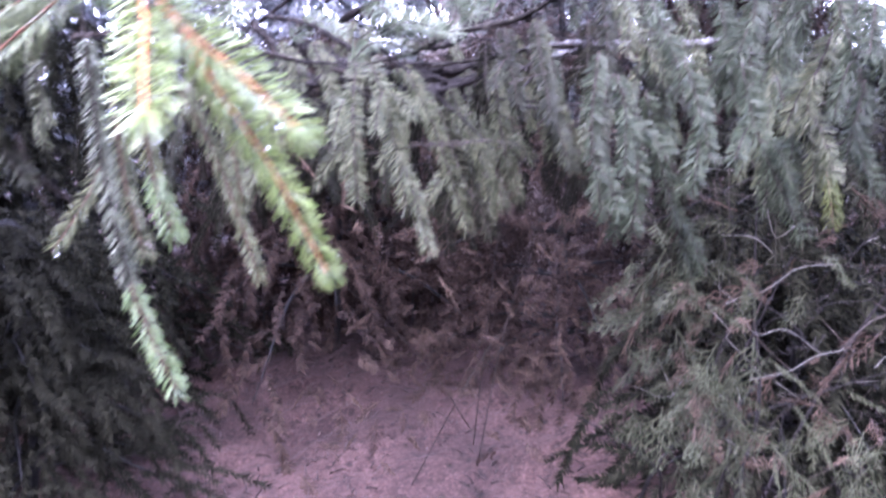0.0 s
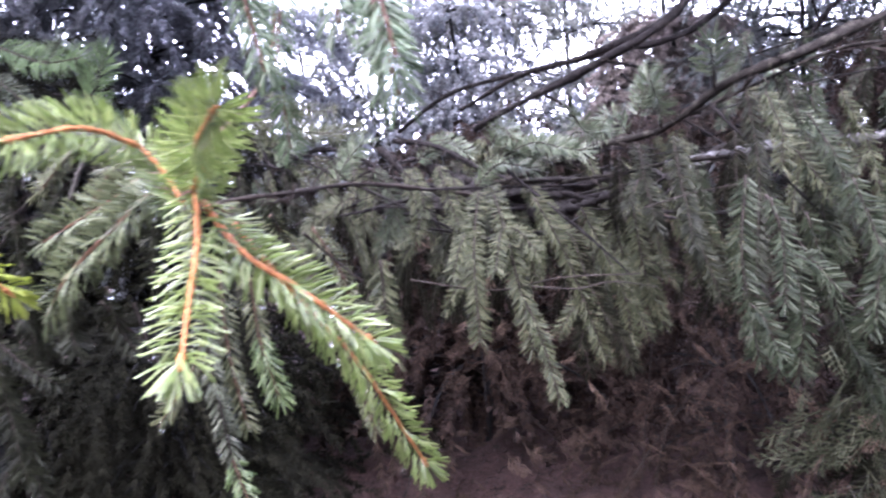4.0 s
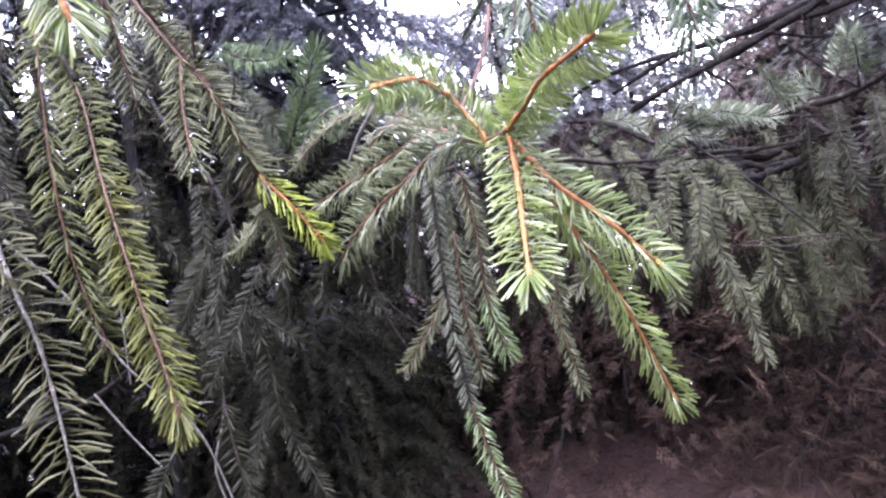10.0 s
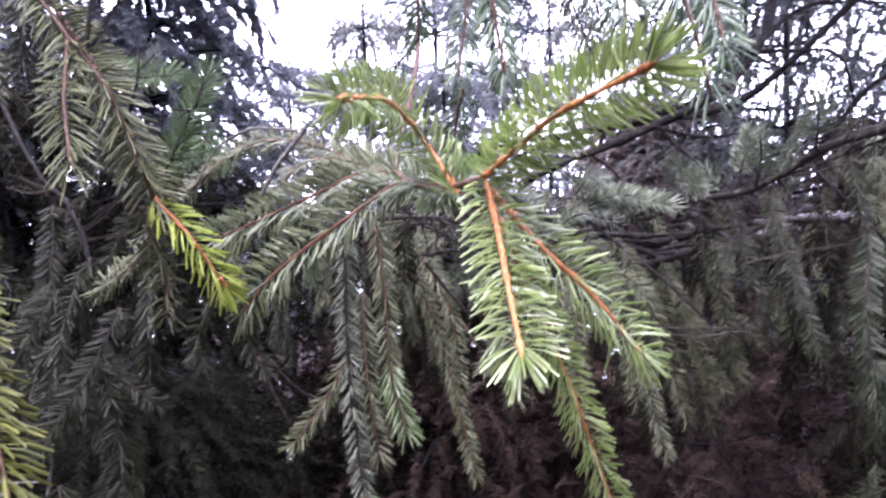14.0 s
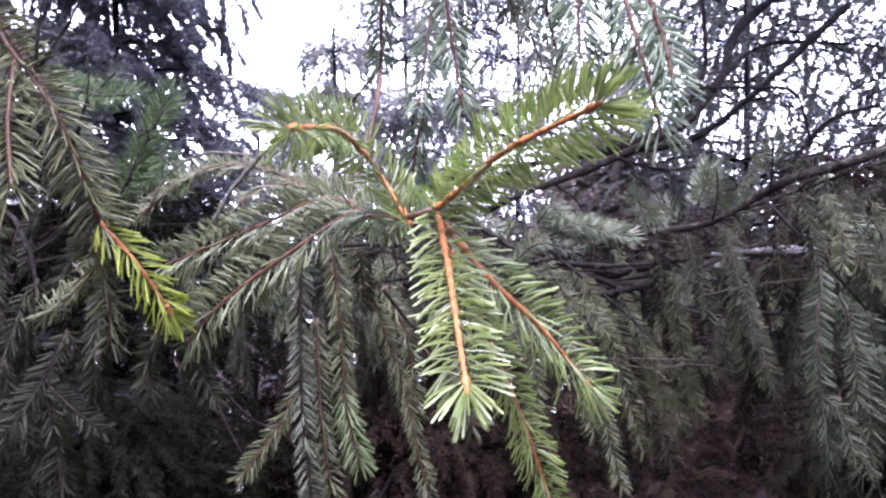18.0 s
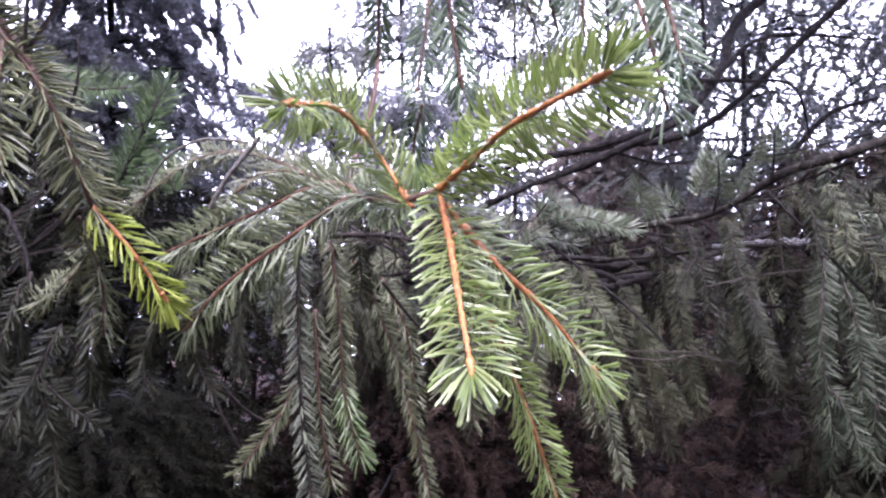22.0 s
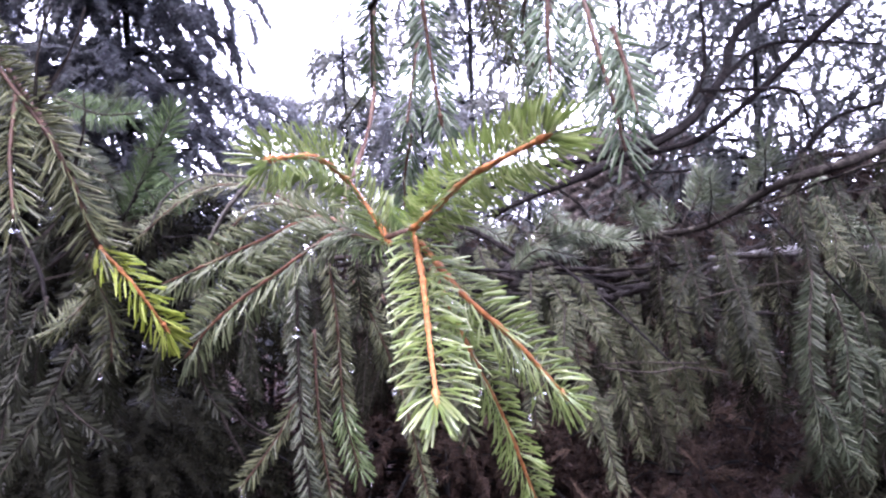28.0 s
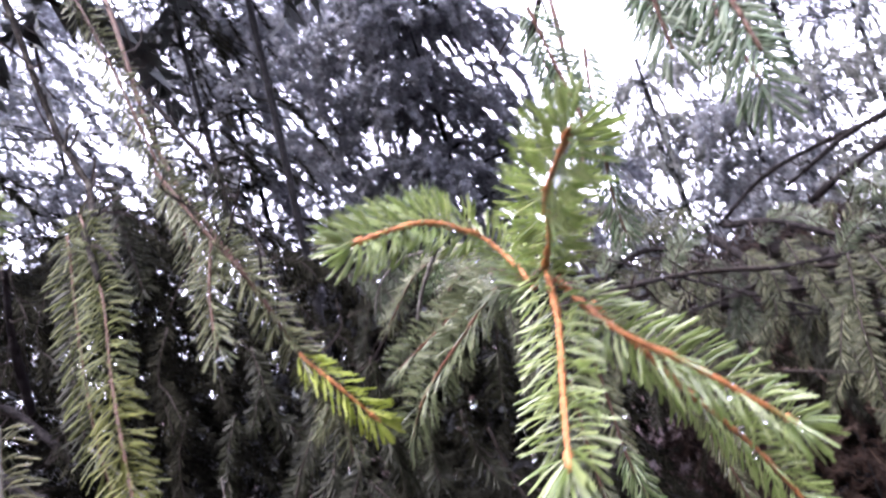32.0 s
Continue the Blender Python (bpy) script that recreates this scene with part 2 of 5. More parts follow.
def tube(pts, r0, r1, sides=6, n=None, knobs=0.12, rng=RNG):
    """A tapered, slightly uneven twig along pts."""
    n = n or max(6, 5 * len(pts))
    c, t, length = spline(pts, n)
    f, b = side_of(t, (0.2, -0.6, 0.75))
    r = np.linspace(r0, r1, n) * (1 + knobs * rng.normal(size=n))
    a = np.linspace(0, 2 * np.pi, sides, endpoint=False)
    ring = f[:, None] * np.cos(a)[None, :, None] + b[:, None] * np.sin(a)[None, :, None]
    jit = 1 + knobs * 0.7 * rng.normal(size=(n, sides, 1))
    v = (c[:, None] + ring * r[:, None, None] * jit).reshape(-1, 3)
    v = np.vstack([v, c[0] - t[0] * r0 * 0.3, c[-1] + t[-1] * max(r1, 0.0004)])
    i, k = np.meshgrid(np.arange(n - 1), np.arange(sides), indexing="ij")
    p, q = i * sides + k, i * sides + (k + 1) % sides
    tris = np.concatenate([np.stack([p, q, q + sides], -1).reshape(-1, 3), np.stack([p, q + sides, p + sides], -1).reshape(-1, 3)])
    k = np.arange(sides)
    e = (n - 1) * sides
    caps = np.concatenate([np.stack([(k + 1) % sides, k, np.full(sides, n * sides)], -1),
                           np.stack([e + k, e + (k + 1) % sides, np.full(sides, n * sides + 1)], -1)])
    return v, np.concatenate([tris, caps])


ROWS = np.array([86.0, 58.0, 108.0, 74.0, 134.0, 40.0])


def needles(pts, size, per_metre, width, face, lod=0, angle=58, part_gap=40, bend=0.4, rng=RNG):
    """Needles along pts, set in rows on both sides as on a comb. face: the side on which the stem lies bare."""
    c, t, length = spline(pts, 40)
    n = max(6, int(length * per_metre))
    s = np.clip((np.arange(n) + rng.uniform(-0.3, 0.3, n)) / n, 0.01, 1)
    keep = np.sin(s * length * 170 + rng.uniform(0, 6.28)) + rng.normal(0, 0.55, n) > -1.55
    s = s[keep]
    n = len(s)
    x = s * 39
    i = np.minimum(x.astype(int), 38)
    w = (x - i)[:, None]
    p, tg = c[i] * (1 - w) + c[i + 1] * w, unit(t[i] * (1 - w) + t[i + 1] * w)
    f, b = side_of(tg, face)
    k = np.arange(n)
    row = np.maximum(ROWS[(k // 2 + rng.integers(0, 2, n)) % len(ROWS)], part_gap) + rng.normal(0, 10, n)
    phi = np.radians(row) * np.where(k % 2, 1, -1)
    phi = np.where(rng.random(n) < 0.07, rng.uniform(-np.pi, np.pi, n), phi)
    r = f * np.cos(phi)[:, None] + b * np.sin(phi)[:, None]
    end = np.clip((s - (1 - 0.3 * size / max(length, 1e-3))) / (0.3 * size / max(length, 1e-3)), 0, 1)
    sway = 5 * np.sin(s * length * 90 + rng.uniform(0, 6.28))
    a = np.radians((angle + sway + rng.normal(0, 7.5, n)) * (1 - 0.62 * end))[:, None]
    d0 = tg * np.cos(a) + r * np.sin(a)
    d1 = unit(d0 + bend * tg * rng.uniform(0.6, 1.1, n)[:, None] + rng.normal(0, 0.045, (n, 3)))
    size_n = (size * rng.uniform(0.84, 1.06, n) * (0.75 + 0.25 * np.minimum(1, s * 9)))[:, None]
    side = unit(np.cross(d0, f + rng.normal(0, 0.2, (n, 3))))
    up = np.cross(side, d0)
    k = k[:, None]
    if lod == 0:
        m, e = p + d0 * size_n * 0.5, p + d0 * size_n * 0.5 + d1 * size_n * 0.5
        hw = width * 0.5
        q = m + (e - m) * 0.88
        v = np.stack([p, m + side * hw, m - side * hw, m + up * hw * 0.7, q + side * hw * 0.8, q - side * hw * 0.8, q + up * hw * 0.5, e], 1)
        tri = [(0, 1, 3), (0, 3, 2), (1, 4, 6), (1, 6, 3), (3, 6, 5), (3, 5, 2), (4, 7, 6), (6, 7, 5)]
        return v.reshape(-1, 3), (np.array(tri)[None] + 8 * k[:, :, None]).reshape(-1, 3), e, s
    e = p + unit(d0 + d1) * size_n
    if lod == 4:
        v = np.stack([p + side * width * 0.5, p - side * width * 0.5, e], 1)
        return v.reshape(-1, 3), (np.array([(0, 1, 2)])[None] + 3 * k[:, :, None]).reshape(-1, 3), e, s
    if lod == 3:
        q, g = p + d0 * size_n * 0.3, p + d0 * size_n * 0.5 + d1 * size_n * 0.36
        e = p + d0 * size_n * 0.5 + d1 * size_n * 0.5
        v = np.stack([p, q + side * width * 0.5, q - side * width * 0.5, g + side * width * 0.42, g - side * width * 0.42, e], 1)
        return v.reshape(-1, 3), (np.array([(0, 2, 1), (1, 2, 4), (1, 4, 3), (3, 4, 5)])[None] + 6 * k[:, :, None]).reshape(-1, 3), e, s
    q, g = p + d0 * size_n * 0.35, p + d0 * size_n * 0.5 + d1 * size_n * 0.38
    hw = width * 0.5
    e = p + d0 * size_n * 0.5 + d1 * size_n * 0.5
    v = np.stack([p, q + side * hw, q - side * hw, q + up * hw * 0.7, g + side * hw * 0.85, g - side * hw * 0.85, g + up * hw * 0.6, e], 1)
    tri = [(0, 2, 1), (0, 1, 3), (0, 3, 2), (1, 2, 5), (1, 5, 4), (2, 3, 6), (2, 6, 5), (3, 1, 4), (3, 4, 6), (4, 5, 7), (5, 6, 7), (6, 4, 7)]
    return v.reshape(-1, 3), (np.array(tri)[None] + 8 * k[:, :, None]).reshape(-1, 3), v[:, 7], s


def part(name, me, parent, label="", kind=""):
    ob = new(name, me)
    ob.parent = parent
    if parent.parent is None:
        ob.matrix_parent_inverse = Matrix.Translation(-parent.location)
    return tagged(ob, label=label, kind=kind)


def thing(name, label, category, group="", at=(0, 0, 0)):
    ob = new(name)
    ob.location = at
    return tagged(ob, label=label, category=category, group=group)


# needle size, needles a metre, needle width, needle and stem material, stem radius, detail
STYLE = {
    "bright": (0.0182, 2000, 0.0012, N_BRIGHT, STEM_ORANGE, 0.0015, 0),
    "green": (0.0175, 1800, 0.0013, N_MID, STEM_RED, 0.0011, 0),
    "deep": (0.0180, 1900, 0.0012, N_DEEP, STEM_RED, 0.0012, 0),
    "olive": (0.0165, 1900, 0.00112, N_OLIVE, STEM_RED, 0.0008, 0),
    "olive_tip": (0.0165, 2000, 0.00118, N_OLIVE_TIP, STEM_RED, 0.0008, 0),
    "pale": (0.0210, 1050, 0.0013, N_PALE, LICHEN, 0.0011, 0),
    "yellow": (0.0160, 1600, 0.00105, N_YELLOW, STEM_ORANGE, 0.0011, 0),
    "dull": (0.0168, 1750, 0.00105, N_DULL, STEM_RED, 0.0013, 2),
    "sage": (0.0172, 2200, 0.00108, N_SAGE, STEM_RUST, 0.00115, 0),
    "grey": (0.0165, 1750, 0.00105, N_GREY, STEM_DARK, 0.0013, 2),
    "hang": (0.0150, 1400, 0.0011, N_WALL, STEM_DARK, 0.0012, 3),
    "wall": (0.0175, 1650, 0.0012, N_BLUE, STEM_DARK, 0.0013, 3),
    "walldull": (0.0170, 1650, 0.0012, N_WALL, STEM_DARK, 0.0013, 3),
    # shade-coloured needles for shoots low in the bough
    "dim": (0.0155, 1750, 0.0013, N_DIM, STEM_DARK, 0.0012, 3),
    # dark from shade set in the needle colour, for thicket and matted boughs
    "old": (0.018, 1300, 0.0016, N_SHADE, STEM_DARK, 0.0014, 3),
    "brush": (0.026, 3000, 0.0012, N_BRUSH, STEM_DARK, 0.0018, 3),
    "tuft": (0.020, 2600, 0.0013, N_TUFT, STEM_DARK, 0.0016, 3),
}
TIPS = []
SIDE = np.random.default_rng(31)


def shoot(bough, style, *pts, face=(0.0, -0.75, 0.6), angle=60, gap=22, bud=False, size=1.0, thick=1.0, bare=0.0, dens=1.0):
    """One needled shoot: its stem, its needles and, where asked, the bud at its end."""
    ln, per, wd, nm, sm, r, lod = STYLE[style]
    stem = part("shoot", mesh_of("shoot", *tube(pts, r * thick, r * 0.6 * thick, 7 if lod == 0 else 4, 46 if lod == 0 else None, 0.16 if lod == 0 else 0.1), sm, True), bough)
    q = pts
    if bare:
        c, _, _ = spline(pts, 40)
        q = c[int(40 * bare)::6]
        q = np.vstack([q, c[-1:]])
    v, t, tips, s = needles(q, ln * size, per * dens, wd * thick, face, lod, angle + 4, max(gap, 24), 0.35)
    part("needles", mesh_of("needles", v, t, nm, lod == 0), stem, kind="stuff")
    TIPS.append((style, tips))
    if style in ("wall", "walldull", "dim", "old", "hang") and np.linalg.norm(np.subtract(pts[-1], pts[0])) > 0.085 and size > 0.8:
        c, t, length = spline(pts, 20)
        for k in range(int(SIDE.integers(1, 4))):
            i = int(SIDE.integers(4, 15))
            d = unit(t[i] + SIDE.normal(0, 0.55, 3) * [1, 0.6, 0.3]) * length * SIDE.uniform(0.18, 0.42)
            q = [c[i], c[i] + d * 0.5 + [0, 0, 0.004], c[i] + d + [0, 0, -0.1 * length * SIDE.random()]]
            v, tr = tube(q, r * 0.8 * thick, r * 0.5 * thick, 4, None, 0.1, SIDE)
            twig = part("side_shoot", mesh_of("side_shoot", v, tr, sm, True), bough)
            v, tr, _, _ = needles(q, ln * size * 0.88, per * dens, wd * thick, face, lod, angle - 4, 24, 0.35, SIDE)
            part("needles", mesh_of("needles", v, tr, nm, False), twig, kind="stuff")
    if bud:
        c, t, _ = spline(pts, 8)
        e, d = c[-1], t[-1]
        v, t, _, _ = needles([e - d * 0.004, e - d * 0.001, e + d * 0.001], ln * size * 0.95, 5000, wd * thick, face, lod, 50 if style == "bright" else 38, 24, 0.15)
        part("tip_needles", mesh_of("tip_needles", v, t, nm, lod == 0), stem, kind="stuff")
        bp = [e - d * 0.005, e - d * 0.002, e + d * 0.0015]
        v, t = tube(bp, 0.0017, 0.0008, 7, 6, 0.12)
        part("bud", mesh_of("bud", v, t, sm, True), stem)
    return stem


def limb(bough, *pts, r0=0.006, r1=0.003, mat=None, name="limb", knobs=0.12, sides=8, label=""):
    """A bare limb; the thicker ones bristle with short dead side twigs."""
    ob = part(name, mesh_of(name, *tube(pts, r0, r1, sides, max(10, 9 * len(pts)), knobs), mat or BARK, True), bough, label)
    if max(r0, r1) > 0.0028 and name == "limb" and sides == 8:
        c, t, length = spline(pts, 60)
        pieces = []
        for k in range(int(min(length, 1.2) * 85)):
            i = int(RNG.integers(1, 44))
            d = unit(t[i] * RNG.uniform(-0.2, 0.9) + RNG.normal(0, 0.7, 3) + np.array([0, 0, -0.15])) * RNG.uniform(0.012, 0.06)
            m = c[i] + d * 0.5 + RNG.normal(0, 0.004, 3)
            pieces.append(tube([c[i], m, c[i] + d + RNG.normal(0, 0.006, 3)], RNG.uniform(0.0007, 0.0014), 0.0004, 3, 5, 0.15))
        if pieces:
            part("twig_fringe", mesh_of("twig_fringe", *merge(pieces), STEM_DARK), ob, kind="stuff")
    return ob


# ---- ground ----
def ground_height(x, y):
    return 0.05 * np.sin(x * 0.9 + 1) * np.cos(y * 0.7) + 0.02 * np.sin(x * 3.1 + y * 2.3) + 0.012 * np.sin(7 * x - 5 * y)


def build_ground():
    ax = np.unique(np.r_[np.linspace(-7, 7, 141), np.linspace(-60, 60, 41), -400, -1500, 400, 1500])
    gx, gy = np.meshgrid(ax, ax, indexing="ij")
    z = ground_height(gx, gy) * np.exp(-np.hypot(gx, gy) / 25) + 0.012 * RNG.normal(size=gx.shape) * (np.hypot(gx, gy) < 8)
    n = len(ax)
    i, k = np.meshgrid(np.arange(n - 1), np.arange(n - 1), indexing="ij")
    p = i * n + k
    t = np.concatenate([np.stack([p, p + n, p + n + 1], -1).reshape(-1, 3), np.stack([p, p + n + 1, p + 1], -1).reshape(-1, 3)])
    ob = new("ground", mesh_of("ground", np.stack([gx, gy, z], -1).reshape(-1, 3), t, EARTH, True))
    tagged(ob, "reddish brown forest floor covered with fallen needles", "ground", kind="structure")


build_ground()


def build_litter():
    """Fallen twigs, cone scales and needles on the floor."""
    pieces = []
    for k in range(2600):
        x, y = RNG.uniform(-1.2, 1.8), RNG.uniform(1.2, 5.0)
        z = ground_height(np.array(x), np.array(y)) * np.exp(-np.hypot(x, y) / 25) + 0.006
        a, ln = RNG.uniform(0, np.pi), RNG.uniform(0.006, 0.03)
        d = np.array([np.cos(a), np.sin(a), RNG.uniform(-0.1, 0.25)]) * ln
        c = np.array([x, y, z])
        pieces.append(tube([c - d, c + [0, 0, 0.004], c + d], 0.0034, 0.0015, 3, 4, 0.1))
    v, t = merge(pieces)
    tagged(new("forest_litter", mesh_of("forest_litter", v, t, bark_material("litter_wood", (0.008, 0.005, 0.005), (0.022, 0.014, 0.013), (0.10, 0.07, 0.065), 9))),
           "scattered fallen twigs and dry needles on the ground", "litter", kind="stuff")


build_litter()


# ---- trees of the background ----
def hanging_sprays(starts, outs, lengths, size, per, width, lod=4):
    pieces = []
    for p, o, ln in zip(starts, outs, lengths):
        sag = RNG.uniform(0.15, 0.75)
        q = [p, p + o * ln * 0.45 + np.array([0, 0, -0.15 * sag * ln]), p + o * ln * (1.0 - 0.4 * sag) + np.array([0, 0, -sag * ln])]
        v, t, _, _ = needles(q, size, per, width, (0, -0.6, 0.8), lod, 55, 20)
        pieces.append((v, t))
    return merge(pieces)


def conifer(x, y, height, spread, label, low=0.3, whorls=12, arms=6, sprays=7, mat=None, size=0.045, per=170, width=0.007, lean=(0, 0), r=0.026, name="spruce_tree", droop=0.25, long=0.34):
    """A trunk, its limbs, and on each limb a curtain of hanging sprays."""
    r = r if height > 2.2 else 0.016
    tree = thing(name, label, "tree", "trees of the wood", (x, y, 0))
    base = np.array([x, y, float(ground_height(np.array(x), np.array(y))) - 0.05])
    top = base + [lean[0], lean[1], height]
    part("trunk", mesh_of("trunk", *tube([base, (base + top) / 2 + [0.05, 0.03, 0], top], r, 0.012, 9, 16, 0.05), BARK_FAR, True), tree)
    for w in range(whorls):
        u = (w + RNG.uniform(0.1, 0.9)) / whorls
        z = low + (height - low) * u ** 1.1
        c = base + (top - base) * (z / height)
        reach = spread * (1 - 0.72 * u) * RNG.uniform(0.75, 1.15)
        turn = RNG.uniform(0, 6.28)
        for k in range(arms):
            a = turn + 6.28 * k / arms + RNG.uniform(-0.3, 0.3)
            out = np.array([np.cos(a), np.sin(a), 0])
            ln = reach * RNG.uniform(0.7, 1.1)
            pts = [c, c + out * ln * 0.5 + [0, 0, 0.03], c + out * ln + [0, 0, -droop * ln]]
            arm = part("limb", mesh_of("limb", *tube(pts, 0.006 + 0.005 * ln, 0.0015, 5, 8, 0.1), BARK_FAR, True), tree)
            cc, tt, _ = spline(pts, sprays + 1)
            s = cc[1:] + RNG.normal(0, 0.03, (sprays, 3))
            o = unit(out + RNG.normal(0, 0.75, (sprays, 3)) * [1, 1, 0.25])
            v, t = hanging_sprays(s, o, RNG.uniform(0.55, 1.2, sprays) * long, size * 0.8, per * 1.15, width * 0.9)
            part("foliage", mesh_of("foliage", v, t, mat or N_FAR), arm, kind="stuff")
    return tree


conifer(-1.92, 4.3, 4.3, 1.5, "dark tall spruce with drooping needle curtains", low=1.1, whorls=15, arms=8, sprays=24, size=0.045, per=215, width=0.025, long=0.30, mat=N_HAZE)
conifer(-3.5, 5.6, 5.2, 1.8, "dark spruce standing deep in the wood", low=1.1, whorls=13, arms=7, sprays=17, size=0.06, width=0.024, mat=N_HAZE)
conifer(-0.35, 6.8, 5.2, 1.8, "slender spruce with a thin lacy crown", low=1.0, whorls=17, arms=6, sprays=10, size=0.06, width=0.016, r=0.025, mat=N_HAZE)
conifer(1.25, 5.0, 2.15, 1.1, "half-dead spruce with rusty brown boughs", low=0.2, whorls=13, arms=7, sprays=13, size=0.05, width=0.030, mat=N_HAZE_BROWN)
conifer(-2.4, 2.7, 3.6, 1.0, "young spruce with dark hanging boughs", low=0.2, whorls=11, arms=5, sprays=8, size=0.04, width=0.009, per=176, mat=N_SHADE)
conifer(-1.6, 3.5, 1.55, 0.85, "low dark spruce under the tall trees", low=0.05, whorls=9, arms=6, sprays=10, size=0.045, width=0.014, per=120, mat=N_SHADE)
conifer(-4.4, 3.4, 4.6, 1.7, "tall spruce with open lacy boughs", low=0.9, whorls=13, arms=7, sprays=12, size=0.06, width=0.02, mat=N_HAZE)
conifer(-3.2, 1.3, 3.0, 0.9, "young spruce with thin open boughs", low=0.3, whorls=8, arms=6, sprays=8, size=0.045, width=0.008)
conifer(-1.15, 3.0, 1.62, 0.85, "dark spruce among the undergrowth", low=0.05, whorls=11, arms=5, sprays=10, size=0.045, width=0.014, per=132, mat=N_SHADE)
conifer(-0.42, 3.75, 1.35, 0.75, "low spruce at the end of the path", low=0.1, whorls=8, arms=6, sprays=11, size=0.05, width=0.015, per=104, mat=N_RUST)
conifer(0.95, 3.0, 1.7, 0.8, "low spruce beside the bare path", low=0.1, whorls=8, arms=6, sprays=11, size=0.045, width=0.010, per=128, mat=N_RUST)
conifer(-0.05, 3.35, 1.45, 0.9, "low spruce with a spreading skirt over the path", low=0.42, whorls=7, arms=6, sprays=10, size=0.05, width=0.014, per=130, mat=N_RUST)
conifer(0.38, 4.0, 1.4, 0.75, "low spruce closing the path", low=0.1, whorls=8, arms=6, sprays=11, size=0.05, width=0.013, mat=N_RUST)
# added dark foliage where the hollow is only in shade
conifer(1.28, 1.78, 1.15, 0.55, "low spruce added to darken the hollow behind the shrub", low=0.1, whorls=7, arms=6, sprays=9, size=0.045, width=0.011, per=150, mat=N_SHADE)
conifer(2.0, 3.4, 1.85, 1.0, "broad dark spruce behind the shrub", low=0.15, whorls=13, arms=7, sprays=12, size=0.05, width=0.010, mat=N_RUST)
conifer(1.75, 2.2, 1.5, 0.7, "low dark spruce behind the shrub", low=0.1, whorls=7, arms=6, sprays=11, size=0.045, width=0.010, per=128, mat=N_SHADE)
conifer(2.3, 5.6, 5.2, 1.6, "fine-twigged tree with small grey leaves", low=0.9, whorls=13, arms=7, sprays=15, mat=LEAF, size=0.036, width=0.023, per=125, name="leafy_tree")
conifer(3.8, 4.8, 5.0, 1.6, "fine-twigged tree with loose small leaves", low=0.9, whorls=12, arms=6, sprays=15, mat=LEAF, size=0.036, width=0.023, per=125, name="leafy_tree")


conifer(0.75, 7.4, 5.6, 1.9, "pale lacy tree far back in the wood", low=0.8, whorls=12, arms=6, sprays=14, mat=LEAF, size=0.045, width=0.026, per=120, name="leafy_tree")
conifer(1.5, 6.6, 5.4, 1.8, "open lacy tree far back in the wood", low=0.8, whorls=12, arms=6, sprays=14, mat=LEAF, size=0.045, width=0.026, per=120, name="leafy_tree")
conifer(-2.35, 1.25, 2.3, 0.85, "low spruce with dark matted boughs", low=0.1, whorls=12, arms=7, sprays=10, size=0.045, width=0.013, per=152, mat=N_SHADE)
conifer(-1.95, 2.95, 2.05, 1.0, "bushy dark spruce between taller stems", low=0.1, whorls=11, arms=6, sprays=10, size=0.045, width=0.016, per=120, mat=N_SHADE)
conifer(-2.95, 2.6, 2.5, 1.0, "bushy spruce with matted dark boughs", low=0.1, whorls=11, arms=6, sprays=10, size=0.05, width=0.018, per=104, mat=N_SHADE)
conifer(-2.45, 2.0, 2.2, 0.85, "low dark spruce among taller trees", low=0.1, whorls=12, arms=7, sprays=10, size=0.045, width=0.014, per=136, mat=N_SHADE)
conifer(-0.95, 2.1, 0.95, 0.5, "small dark green spruce beside the bare path", low=0.1, whorls=9, arms=6, sprays=8, size=0.035, width=0.007, per=208, mat=N_SHADE)
conifer(-5.2, 1.9, 6.5, 1.6, "open spruce at the edge of the wood", low=0.9, whorls=11, arms=7, sprays=8, size=0.06, width=0.02)
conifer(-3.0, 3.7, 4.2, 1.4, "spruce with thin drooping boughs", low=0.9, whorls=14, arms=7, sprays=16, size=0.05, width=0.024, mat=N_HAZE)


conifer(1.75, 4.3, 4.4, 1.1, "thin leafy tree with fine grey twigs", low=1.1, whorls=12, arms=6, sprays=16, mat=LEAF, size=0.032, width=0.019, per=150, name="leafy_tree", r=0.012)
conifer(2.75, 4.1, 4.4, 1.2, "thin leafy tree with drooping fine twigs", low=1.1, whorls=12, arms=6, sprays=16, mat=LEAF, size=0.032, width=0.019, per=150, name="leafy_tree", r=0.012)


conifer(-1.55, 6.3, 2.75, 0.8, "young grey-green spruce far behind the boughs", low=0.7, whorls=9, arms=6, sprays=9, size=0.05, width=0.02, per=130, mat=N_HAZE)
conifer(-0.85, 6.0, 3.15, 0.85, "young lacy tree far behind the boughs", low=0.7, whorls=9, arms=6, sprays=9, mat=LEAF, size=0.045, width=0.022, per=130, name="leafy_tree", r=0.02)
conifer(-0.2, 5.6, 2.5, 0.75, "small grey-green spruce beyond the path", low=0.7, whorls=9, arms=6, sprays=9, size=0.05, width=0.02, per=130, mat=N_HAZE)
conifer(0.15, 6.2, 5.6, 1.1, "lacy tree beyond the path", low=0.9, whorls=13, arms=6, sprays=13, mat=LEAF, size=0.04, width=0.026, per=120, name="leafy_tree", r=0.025)


